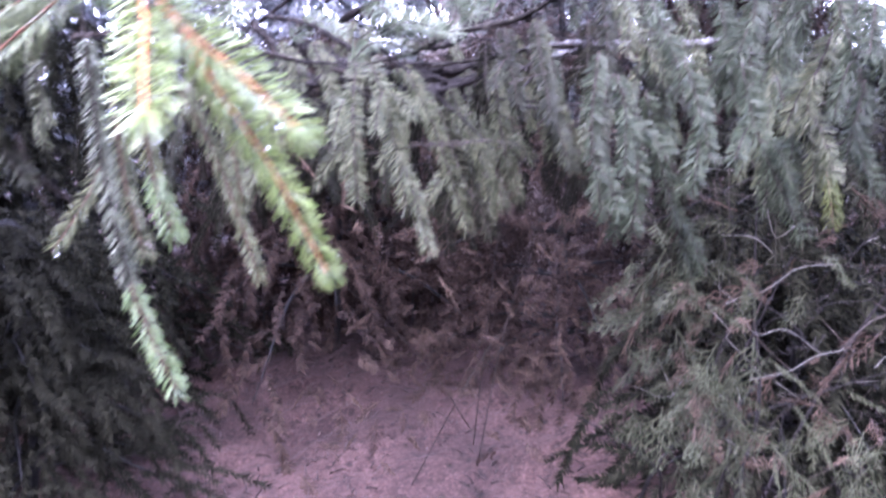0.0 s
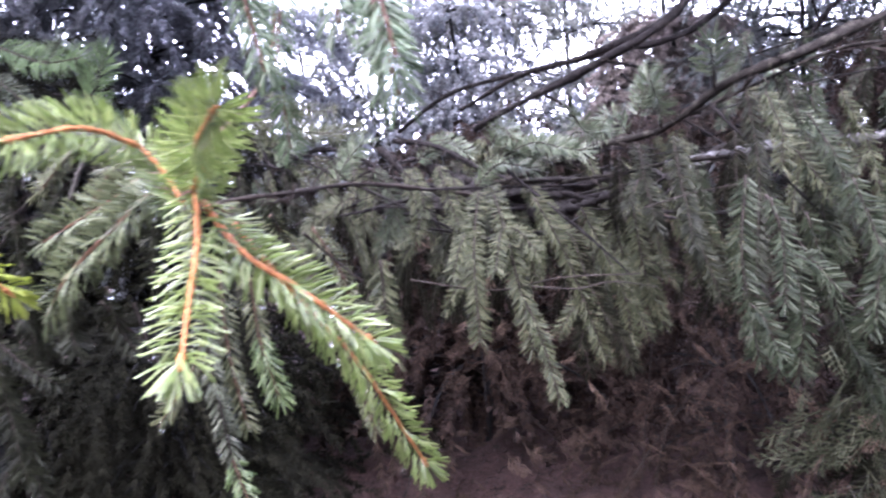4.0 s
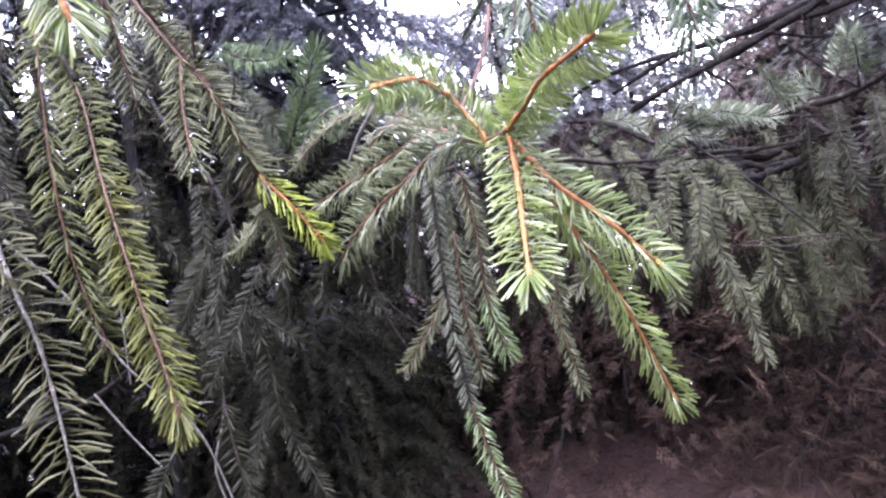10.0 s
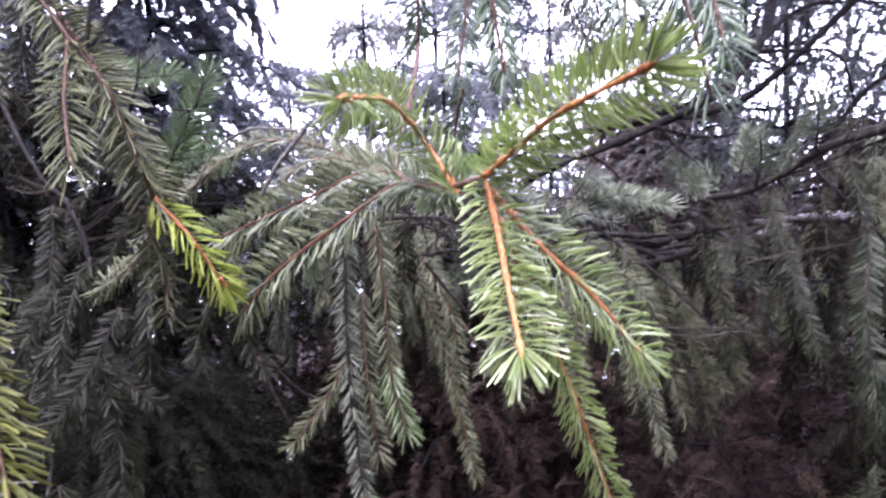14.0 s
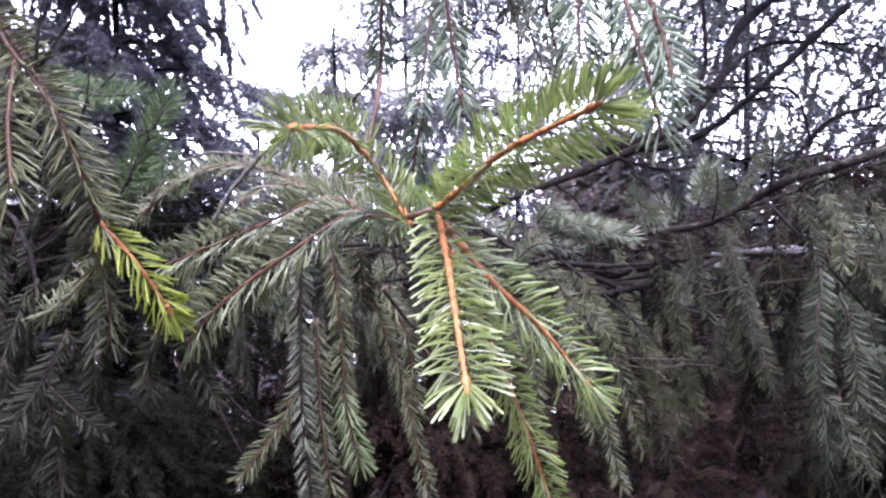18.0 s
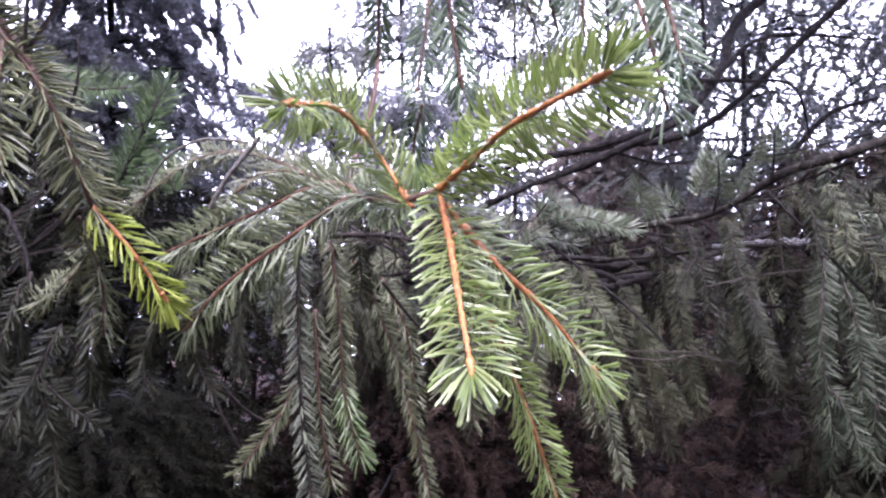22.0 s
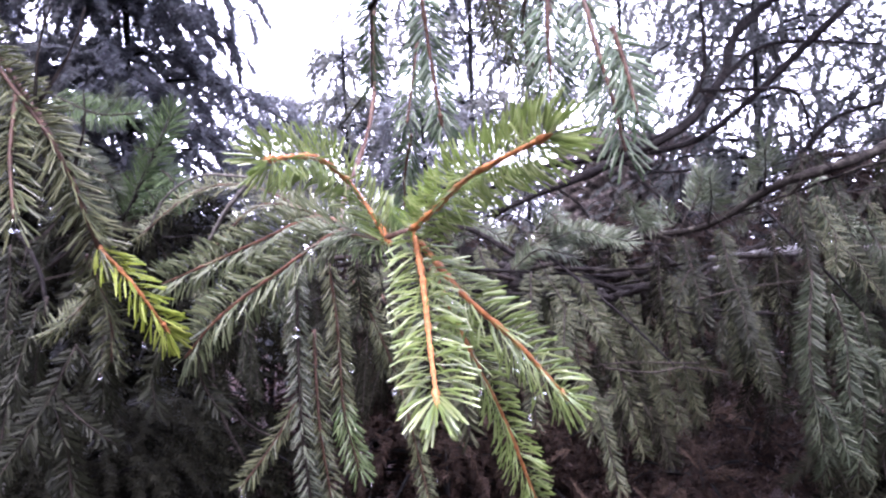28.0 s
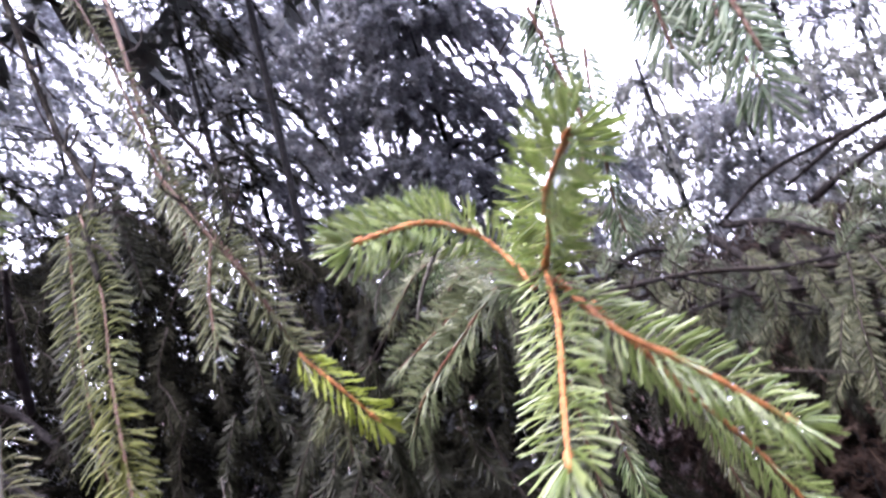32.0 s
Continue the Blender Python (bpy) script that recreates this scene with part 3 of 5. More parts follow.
def build_shade_hedge():
    """Unseen young spruces closing the clearing, added to block low light at sides and behind."""
    pieces = []
    while len(pieces) < 2100:
        a = RNG.uniform(math.radians(140), math.radians(410))
        if not (math.radians(162) < a or a > math.radians(395)):
            continue
        if a > math.radians(398):
            continue
        d = RNG.uniform(2.5, 4.6) + 0.5 * math.sin(7 * a)
        p = np.array([d * np.cos(a), d * np.sin(a), RNG.uniform(0.1, 1) ** 0.7 * (4.0 - 1.0 * max(0.0, -math.sin(a)) + 0.7 * math.sin(9 * a))])
        o = unit(np.array([RNG.normal(), RNG.normal(), 0.0]))
        v, t, _, _ = needles([p, p + o * 0.2 + [0, 0, -0.1], p + o * 0.35 + [0, 0, -0.5]], 0.16, 62, 0.06, (0, 0, 1), 4, 55, 10)
        pieces.append((v, t))
    v, t = merge(pieces)
    tagged(new("light_block_spruces", mesh_of("light_block_spruces", v, t, N_FAR)), "unseen dense young spruces blocking light round the clearing", "woods", kind="stuff")


build_shade_hedge()


def build_far_woods():
    """The wood that closes the view all round, in one body."""
    pieces = []
    for k in range(2200):
        a = RNG.uniform(0, 6.283)
        d = RNG.uniform(7.5, 13)
        # the unseen part behind is made taller to limit low light
        behind = np.sin(a) < -0.25
        top = 3.0 if behind else 1.75 + 0.3 * np.sin(5 * a + 1) + 0.3 * np.sin(11 * a)
        p = np.array([d * np.cos(a), d * np.sin(a), RNG.uniform(0.1, 1) ** 0.8 * top])
        o = unit(np.array([RNG.normal(), RNG.normal(), 0.0]))
        v, t, _, _ = needles([p, p + o * 0.3 + [0, 0, -0.15], p + o * 0.5 + [0, 0, -0.7]], 0.22, 48, 0.075, (0, 0, 1), 4, 55, 10)
        pieces.append((v, t))
    v, t = merge(pieces)
    tagged(new("far_woods", mesh_of("far_woods", v, t, N_FAR)), "dark distant conifer wood behind the trees", "woods", kind="stuff")


build_far_woods()

# the spruces that carry the near boughs; unseen crowns overhead added for shade
conifer(1.6, 1.5, 6.0, 1.3, "old spruce with rough dark bark carrying bare limbs, crown added for shade", low=3.3, whorls=8, arms=7, sprays=12, size=0.08, width=0.026, per=85, r=0.13, droop=0.12)
conifer(-1.8, 0.35, 6.0, 1.1, "spruce with rough dark bark and long low boughs, crown added for shade", low=3.0, whorls=7, arms=7, sprays=11, size=0.08, width=0.026, per=85, r=0.14, droop=0.12)
conifer(1.75, 2.65, 6.0, 1.6, "straight spruce stem, crown high overhead added for shade", low=3.3, whorls=8, arms=8, sprays=13, size=0.08, width=0.028, per=85, r=0.018, droop=0.05)
conifer(-1.65, 2.25, 6.0, 1.2, "spruce with a bare lower stem, wide crown overhead added for shade", low=3.2, whorls=8, arms=8, sprays=14, size=0.08, width=0.028, per=85, r=0.018, droop=0.05)
conifer(-4.3, 2.5, 6.5, 1.3, "thin lacy tree with small pale leaves", low=0.8, whorls=12, arms=6, sprays=13, mat=LEAF, size=0.04, width=0.017, per=120, name="leafy_tree")
conifer(-6.2, 4.2, 7.0, 1.6, "open lacy tree behind the spruces", low=0.8, whorls=12, arms=6, sprays=13, mat=LEAF, size=0.045, width=0.026, per=120, name="leafy_tree")
conifer(-5.6, 0.6, 6.5, 1.5, "lacy tree at the edge of the clearing", low=0.6, whorls=12, arms=6, sprays=13, mat=LEAF, size=0.045, width=0.026, per=120, name="leafy_tree")


def shade_bough(a, b):
    """A made-up bough above the view that roofs the thicket to shade it."""
    a, b = np.array(a, float), np.array(b, float)
    bough = thing("spruce_bough", "unseen thick spruce bough added overhead to shade the thicket", "branch", "boughs overhead", tuple(a))
    mid = (a + b) / 2 + [0, 0, 0.06]
    arm = part("limb", mesh_of("limb", *tube([a, mid, b], 0.03, 0.006, 6, 10, 0.1), BARK, True), bough)
    c, _, _ = spline([a, mid, b], int(np.linalg.norm(b - a) * 18))
    n = len(c)
    o = unit(RNG.normal(0, 1, (n, 3)) * [1, 1, 0.1])
    v, t = hanging_sprays(c, o, RNG.uniform(0.3, 0.5, n), 0.09, 72, 0.046)
    part("foliage", mesh_of("foliage", v, t, N_FAR), arm, kind="stuff")


for y in (1.15, 1.5, 1.9, 2.3, 2.8, 3.3):
    z = 2.35 + 0.62 * (y - 1.0)
    shade_bough((1.6, 1.5, z + 0.15), (0.0, y, z))
    shade_bough((1.6, 1.5, z + 0.15), (0.9, y + 0.5, z + 0.25))
    shade_bough((-1.65, 2.25, z + 0.75), (0.1, y + 0.15, z + 0.3))
    shade_bough((-1.65, 2.25, z + 0.85), (-0.8, y, z + 0.75))

for x in (-1.2, -0.75, -0.3, 0.15, 0.6, 1.05):
    shade_bough((1.6, 1.5, 2.75) if x > 0 else (-1.8, 0.35, 2.85), (x, 1.12, 2.22))

# ---- near boughs ----
hero = thing("spruce_bough", "bright green spruce bough tip with orange stems, wet with rain", "branch", "near boughs", (0.0, 0.32, 1.3))
limb(hero, (0.001, 0.300, 1.317), (-0.012, 0.312, 1.312), (-0.034, 0.345, 1.319), (-0.046, 0.420, 1.337), (-0.051, 0.540, 1.378), (-0.048, 0.590, 1.412), (-0.045, 0.610, 1.453), (-0.043, 0.610, 1.532), (-0.020, 0.630, 1.750), (0.350, 0.800, 2.100), (1.580, 1.500, 2.500), r0=0.0017, r1=0.0026, mat=STEM_RED)
shoot(hero, "bright", (0.002, 0.299, 1.316), (0.006, 0.285, 1.296), (0.009, 0.263, 1.274), (0.012, 0.243, 1.254), face=(0.0, -1.0, 0.25), bud=True, angle=66, gap=44)
shoot(hero, "bright", (0.001, 0.300, 1.317), (0.014, 0.280, 1.327), (0.026, 0.250, 1.335), (0.049, 0.213, 1.343), face=(0.25, -0.95, 0.0), bud=True, angle=60, gap=30, size=1.05, dens=1.75)
shoot(hero, "bright", (-0.009, 0.311, 1.311), (-0.019, 0.315, 1.327), (-0.027, 0.312, 1.339), face=(0.3, -0.8, 0.5), size=0.85, dens=1.1, angle=60)
shoot(hero, "green", (-0.036, 0.350, 1.319), (-0.016, 0.318, 1.313), (0.000, 0.301, 1.317), face=(0.0, -1.0, 0.3), size=0.85, dens=0.9, angle=62)
shoot(hero, "bright", (-0.027, 0.312, 1.339), (-0.037, 0.285, 1.347), (-0.049, 0.250, 1.342), face=(0.35, -0.85, 0.2), bud=True, angle=58, gap=30, dens=1.6)
shoot(hero, "bright", (0.004, 0.301, 1.312), (0.023, 0.292, 1.289), (0.045, 0.302, 1.268), (0.069, 0.320, 1.240), face=(0.1, -0.8, 0.6), bud=True, angle=60, bare=0.1, gap=40)
shoot(hero, "bright", (0.009, 0.320, 1.300), (0.026, 0.350, 1.258), (0.046, 0.385, 1.213), (0.074, 0.421, 1.136), face=(0.2, -0.9, 0.4), bud=True, angle=52, bare=0.1, dens=0.85)
shoot(hero, "sage", (-0.012, 0.312, 1.312), (-0.035, 0.340, 1.319), (-0.067, 0.350, 1.300), (-0.102, 0.361, 1.276), (-0.124, 0.372, 1.254), face=(0.15, -0.9, 0.3), angle=66, gap=36)
shoot(hero, "sage", (-0.025, 0.350, 1.315), (-0.052, 0.370, 1.327), (-0.092, 0.400, 1.315), (-0.158, 0.430, 1.291), face=(0.15, -0.95, 0.2), angle=66, gap=38)
shoot(hero, "dull", (-0.039, 0.360, 1.319), (-0.068, 0.400, 1.334), (-0.102, 0.430, 1.336), (-0.138, 0.450, 1.307), face=(0.0, -0.6, 0.8), dens=0.7)
shoot(hero, "dull", (-0.056, 0.400, 1.328), (-0.105, 0.440, 1.350), (-0.151, 0.470, 1.350), (-0.203, 0.500, 1.321), face=(0.0, -0.6, 0.8), size=0.8)
shoot(hero, "dull", (0.004, 0.315, 1.310), (0.017, 0.345, 1.279), (0.033, 0.360, 1.246), face=(0.2, -0.8, 0.5), size=0.85)
limb(hero, (-0.092, 0.398, 1.354), (-0.099, 0.400, 1.346), (-0.111, 0.402, 1.332), (-0.121, 0.405, 1.316), r0=0.0014, r1=0.0012, mat=LICHEN, name="twig")
limb(hero, (-0.103, 0.420, 1.354), (-0.126, 0.420, 1.356), (-0.142, 0.421, 1.351), (-0.155, 0.424, 1.341), (-0.164, 0.428, 1.327), r0=0.0008, r1=0.0006, mat=LICHEN, name="twig")

curtain = thing("spruce_bough", "grey-green spruce bough with long shoots hanging straight down", "branch", "near boughs", (-0.05, 0.55, 1.3))
limb(curtain, (-0.100, 0.500, 1.300), (-0.074, 0.530, 1.304), (-0.041, 0.580, 1.305), (-0.015, 0.800, 1.301), (0.100, 0.960, 1.270), r0=0.0018, r1=0.003, mat=STEM_DARK)
shoot(curtain, "grey", (-0.091, 0.500, 1.300), (-0.091, 0.500, 1.251), (-0.089, 0.497, 1.195), (-0.085, 0.497, 1.154), (-0.081, 0.497, 1.115), face=(0.3, -0.9, 0.2), angle=52, size=0.8)
shoot(curtain, "green", (-0.081, 0.497, 1.115), (-0.069, 0.496, 1.070), (-0.054, 0.494, 1.026), face=(0.2, -0.9, 0.2), angle=50, size=0.85, dens=0.9)
shoot(curtain, "dull", (-0.093, 0.500, 1.205), (-0.107, 0.498, 1.179), (-0.130, 0.494, 1.148), angle=45, size=0.75, gap=4)
shoot(curtain, "dull", (-0.075, 0.540, 1.300), (-0.070, 0.545, 1.251), (-0.067, 0.543, 1.197), face=(0.2, -0.9, 0.2), angle=50, size=0.9, gap=4)
shoot(curtain, "green", (-0.067, 0.543, 1.197), (-0.063, 0.542, 1.177), (-0.055, 0.541, 1.146), face=(-0.2, -0.9, 0.2), angle=48, gap=4)
shoot(curtain, "dull", (-0.066, 0.600, 1.287), (-0.044, 0.620, 1.235), (-0.026, 0.640, 1.174), (-0.004, 0.650, 1.074), face=(0.2, -0.9, 0.2), angle=48, gap=4, size=0.8)
shoot(curtain, "dull", (-0.047, 0.660, 1.270), (-0.025, 0.670, 1.219), (-0.018, 0.680, 1.146), size=0.9, gap=4)
shoot(curtain, "dull", (-0.083, 0.520, 1.253), (-0.079, 0.510, 1.192), (-0.071, 0.510, 1.134), angle=50, gap=4, size=0.8)
shoot(curtain, "dim", (-0.115, 0.500, 1.308), (-0.127, 0.510, 1.277), (-0.136, 0.520, 1.249), size=0.9, gap=4)
shoot(curtain, "dim", (-0.059, 0.580, 1.300), (-0.059, 0.600, 1.264), (-0.066, 0.600, 1.246), size=0.8, gap=4)
shoot(curtain, "dim", (-0.225, 0.500, 1.304), (-0.236, 0.520, 1.253), (-0.243, 0.530, 1.196), angle=48, gap=4)
limb(curtain, (-0.167, 0.500, 1.240), (-0.152, 0.520, 1.206), (-0.133, 0.540, 1.177), (-0.116, 0.560, 1.164), r0=0.0012, r1=0.001, mat=STEM_DARK)
limb(curtain, (-0.169, 0.550, 1.229), (-0.163, 0.560, 1.181), (-0.149, 0.570, 1.145), r0=0.0012, r1=0.001, mat=STEM_DARK)
limb(curtain, (-0.044, 0.620, 1.268), (-0.026, 0.640, 1.242), (-0.005, 0.660, 1.215), r0=0.0014, r1=0.001, mat=STEM_DARK)

left = thing("spruce_bough", "dull green spruce bough ending in a yellow-green shoot", "branch", "near boughs", (-0.2, 0.35, 1.36))
limb(left, (-0.148, 0.328, 1.312), (-0.162, 0.319, 1.359), (-0.197, 0.326, 1.410), (-0.228, 0.343, 1.451), (-0.350, 0.360, 1.750), (-0.900, 0.360, 2.200), (-1.750, 0.370, 2.400), r0=0.0011, r1=0.005, mat=STEM_RED)
shoot(left, "dull", (-0.223, 0.332, 1.438), (-0.186, 0.321, 1.391), (-0.162, 0.319, 1.357), (-0.148, 0.328, 1.312), face=(-0.3, -0.8, 0.5), dens=1.55, size=1.08)
shoot(left, "dull", (-0.285, 0.352, 1.590), (-0.258, 0.347, 1.525), (-0.224, 0.336, 1.442), face=(-0.3, -0.8, 0.5), dens=1.2)
shoot(left, "yellow", (-0.149, 0.328, 1.314), (-0.133, 0.330, 1.295), (-0.122, 0.344, 1.271), face=(0.2, -0.8, 0.6), bud=True, angle=48)
shoot(left, "dull", (-0.182, 0.321, 1.384), (-0.175, 0.304, 1.353), (-0.167, 0.293, 1.324), face=(0.1, -1, 0.1), angle=50)
shoot(left, "dull", (-0.265, 0.375, 1.451), (-0.262, 0.382, 1.411), (-0.259, 0.384, 1.374), face=(0.1, -1, 0.1), angle=50)
shoot(left, "bright", (-0.150, 0.175, 1.470), (-0.134, 0.161, 1.415), (-0.124, 0.160, 1.370), face=(0.3, -0.9, 0.2), bud=True, angle=52)
shoot(left, "dull", (-0.157, 0.356, 1.308), (-0.184, 0.388, 1.283), (-0.226, 0.427, 1.263), size=0.8)
shoot(left, "dull", (-0.157, 0.335, 1.309), (-0.159, 0.363, 1.276), (-0.162, 0.370, 1.253), size=0.8)
shoot(left, "dim", (-0.321, 0.373, 1.468), (-0.307, 0.372, 1.429), (-0.297, 0.370, 1.382), gap=4)
shoot(left, "dim", (-0.274, 0.437, 1.470), (-0.276, 0.443, 1.434), (-0.281, 0.448, 1.397), gap=4)

low_left = thing("spruce_bough", "long hanging spruce shoots with pale yellowish tips", "branch", "near boughs", (-0.2, 0.3, 1.3))
limb(low_left, (-0.216, 0.275, 1.373), (-0.255, 0.302, 1.422), (-0.297, 0.337, 1.470), (-0.500, 0.300, 1.850), (-1.750, 0.330, 2.200), r0=0.0018, r1=0.005, mat=BARK_MOSS)
shoot(low_left, "olive", (-0.255, 0.302, 1.422), (-0.216, 0.275, 1.367), (-0.197, 0.256, 1.322), face=(0.1, -0.9, 0.4), angle=60, gap=8, size=1.05)
shoot(low_left, "olive_tip", (-0.197, 0.256, 1.322), (-0.184, 0.245, 1.292), (-0.170, 0.234, 1.259), face=(0.1, -0.9, 0.4), angle=60, gap=8, size=1.05)
shoot(low_left, "olive_tip", (-0.170, 0.234, 1.259), (-0.158, 0.226, 1.231), (-0.150, 0.221, 1.207), face=(0.1, -0.9, 0.4), angle=56, gap=8, bud=True)
shoot(low_left, "olive", (-0.242, 0.282, 1.404), (-0.240, 0.274, 1.322), (-0.234, 0.273, 1.269), (-0.223, 0.275, 1.226), face=(0.1, -0.9, 0.3), angle=58, dens=0.85)
shoot(low_left, "dim", (-0.314, 0.338, 1.418), (-0.324, 0.329, 1.355), (-0.308, 0.316, 1.297), face=(0.1, -0.9, 0.3), gap=4)
shoot(low_left, "pale", (-0.245, 0.231, 1.314), (-0.214, 0.208, 1.274), (-0.200, 0.203, 1.240), (-0.184, 0.191, 1.180), face=(0.1, -0.95, 0.3), angle=66, gap=45)
shoot(low_left, "pale", (-0.214, 0.204, 1.288), (-0.229, 0.195, 1.267), (-0.247, 0.184, 1.236), face=(0.1, -0.95, 0.3), angle=62, gap=45)
shoot(low_left, "hang", (-0.395, 0.283, 1.388), (-0.383, 0.292, 1.369), (-0.366, 0.302, 1.387), size=0.9, gap=4)
limb(low_left, (-0.350, 0.347, 1.294), (-0.317, 0.356, 1.251), (-0.282, 0.360, 1.198), (-0.257, 0.368, 1.171), (-0.234, 0.379, 1.165), r0=0.0011, r1=0.0005, mat=LICHEN)
limb(low_left, (-0.257, 0.368, 1.171), (-0.238, 0.370, 1.138), (-0.223, 0.369, 1.094), r0=0.0011, r1=0.0007, mat=LICHEN)
limb(low_left, (-0.337, 0.389, 1.173), (-0.316, 0.392, 1.141), (-0.294, 0.394, 1.113), r0=0.0009, r1=0.0006, mat=LICHEN)
shoot(low_left, "dim", (-0.246, 0.358, 1.151), (-0.259, 0.353, 1.130), (-0.269, 0.348, 1.105), size=0.9, dens=0.7, gap=4)
shoot(low_left, "dim", (-0.229, 0.385, 1.161), (-0.225, 0.382, 1.129), (-0.217, 0.380, 1.088), size=0.9, dens=0.7, gap=4)

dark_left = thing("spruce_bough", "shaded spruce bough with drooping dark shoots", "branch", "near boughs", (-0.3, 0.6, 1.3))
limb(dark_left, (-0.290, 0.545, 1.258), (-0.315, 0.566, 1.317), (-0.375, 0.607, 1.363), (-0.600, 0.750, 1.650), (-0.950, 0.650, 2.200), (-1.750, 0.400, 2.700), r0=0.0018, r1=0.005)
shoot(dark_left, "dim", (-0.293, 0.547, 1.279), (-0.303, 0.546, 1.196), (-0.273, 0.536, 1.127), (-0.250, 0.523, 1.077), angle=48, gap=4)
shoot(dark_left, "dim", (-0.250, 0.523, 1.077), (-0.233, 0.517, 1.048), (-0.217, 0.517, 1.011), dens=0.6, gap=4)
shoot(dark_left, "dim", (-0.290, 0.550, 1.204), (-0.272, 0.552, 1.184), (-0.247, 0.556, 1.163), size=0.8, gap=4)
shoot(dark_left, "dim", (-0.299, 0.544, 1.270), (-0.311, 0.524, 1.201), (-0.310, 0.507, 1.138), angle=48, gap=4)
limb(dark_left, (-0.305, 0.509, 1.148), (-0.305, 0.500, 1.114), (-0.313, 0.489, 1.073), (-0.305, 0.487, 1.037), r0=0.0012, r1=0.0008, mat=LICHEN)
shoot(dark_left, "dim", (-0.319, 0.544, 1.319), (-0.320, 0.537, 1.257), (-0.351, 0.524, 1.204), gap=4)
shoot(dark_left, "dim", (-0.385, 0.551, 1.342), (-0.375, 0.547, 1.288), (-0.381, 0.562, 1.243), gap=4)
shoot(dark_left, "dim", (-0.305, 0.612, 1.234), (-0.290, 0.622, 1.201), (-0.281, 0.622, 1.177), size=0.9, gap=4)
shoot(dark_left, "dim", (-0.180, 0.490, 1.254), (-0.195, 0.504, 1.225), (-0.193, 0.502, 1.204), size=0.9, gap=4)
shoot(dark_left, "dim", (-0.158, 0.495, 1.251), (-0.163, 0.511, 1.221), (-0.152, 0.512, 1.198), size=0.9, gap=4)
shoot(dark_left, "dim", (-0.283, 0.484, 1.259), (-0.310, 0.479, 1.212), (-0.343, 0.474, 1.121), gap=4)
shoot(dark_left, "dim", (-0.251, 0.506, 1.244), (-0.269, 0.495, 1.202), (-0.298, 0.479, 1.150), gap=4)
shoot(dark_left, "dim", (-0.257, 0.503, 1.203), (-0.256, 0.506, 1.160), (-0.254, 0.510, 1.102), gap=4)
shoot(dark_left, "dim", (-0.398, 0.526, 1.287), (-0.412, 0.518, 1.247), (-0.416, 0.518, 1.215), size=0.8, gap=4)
limb(dark_left, (-0.343, 0.444, 1.245), (-0.346, 0.444, 1.208), (-0.348, 0.444, 1.164), r0=0.001, r1=0.0007, mat=LICHEN)

matted = thing("spruce_bough", "matted dark dead boughs with bare twigs", "branch", "near boughs", (-0.9, 0.7, 1.3))
limb(matted, (-0.695, 0.569, 1.279), (-0.783, 0.567, 1.352), (-0.907, 0.542, 1.412), (-1.120, 0.516, 1.496), (-1.700, 0.380, 1.350), r0=0.004, r1=0.014)
limb(matted, (-0.726, 0.549, 1.246), (-0.844, 0.528, 1.305), (-0.998, 0.486, 1.308), r0=0.006, r1=0.012)
limb(matted, (-0.621, 0.488, 1.500), (-0.676, 0.515, 1.429), (-0.720, 0.549, 1.344), r0=0.003, r1=0.006)
limb(matted, (-0.914, 0.538, 1.383), (-0.914, 0.542, 1.304), (-0.950, 0.521, 1.237), r0=0.003, r1=0.003)
limb(matted, (-0.916, 0.528, 1.589), (-0.851, 0.574, 1.537), (-0.754, 0.579, 1.523), r0=0.008, r1=0.003)
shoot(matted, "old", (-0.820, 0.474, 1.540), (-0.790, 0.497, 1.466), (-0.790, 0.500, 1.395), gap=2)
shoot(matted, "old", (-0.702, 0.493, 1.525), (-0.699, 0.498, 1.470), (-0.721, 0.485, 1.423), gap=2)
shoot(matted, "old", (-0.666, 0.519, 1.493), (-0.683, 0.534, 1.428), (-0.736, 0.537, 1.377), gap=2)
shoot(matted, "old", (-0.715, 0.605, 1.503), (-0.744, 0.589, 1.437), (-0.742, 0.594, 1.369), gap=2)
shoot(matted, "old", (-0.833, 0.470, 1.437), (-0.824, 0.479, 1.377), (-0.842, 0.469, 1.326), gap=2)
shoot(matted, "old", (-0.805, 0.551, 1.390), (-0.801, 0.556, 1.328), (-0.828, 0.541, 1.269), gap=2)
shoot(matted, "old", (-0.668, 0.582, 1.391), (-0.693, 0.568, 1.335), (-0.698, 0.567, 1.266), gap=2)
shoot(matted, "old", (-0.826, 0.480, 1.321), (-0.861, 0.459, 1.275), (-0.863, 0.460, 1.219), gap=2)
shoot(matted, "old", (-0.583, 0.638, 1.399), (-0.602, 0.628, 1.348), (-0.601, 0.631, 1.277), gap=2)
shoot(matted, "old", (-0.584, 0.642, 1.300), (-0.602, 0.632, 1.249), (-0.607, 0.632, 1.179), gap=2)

tuft_left = thing("spruce_bough", "dark green spruce bough with upright tufted shoots", "branch", "near boughs", (-0.3, 0.75, 1.4))
limb(tuft_left, (-0.264, 0.734, 1.454), (-0.292, 0.740, 1.402), (-0.334, 0.760, 1.341), (-0.415, 0.800, 1.313), (-0.850, 1.000, 1.000), (-1.500, 1.150, 0.850), (-2.330, 1.250, 0.800), r0=0.002, r1=0.010)
shoot(tuft_left, "brush", (-0.328, 0.760, 1.347), (-0.292, 0.740, 1.402), (-0.264, 0.734, 1.454), angle=56, gap=2, thick=1.2)
shoot(tuft_left, "brush", (-0.299, 0.760, 1.393), (-0.278, 0.740, 1.396), (-0.259, 0.720, 1.383), angle=56, gap=2, size=0.9)
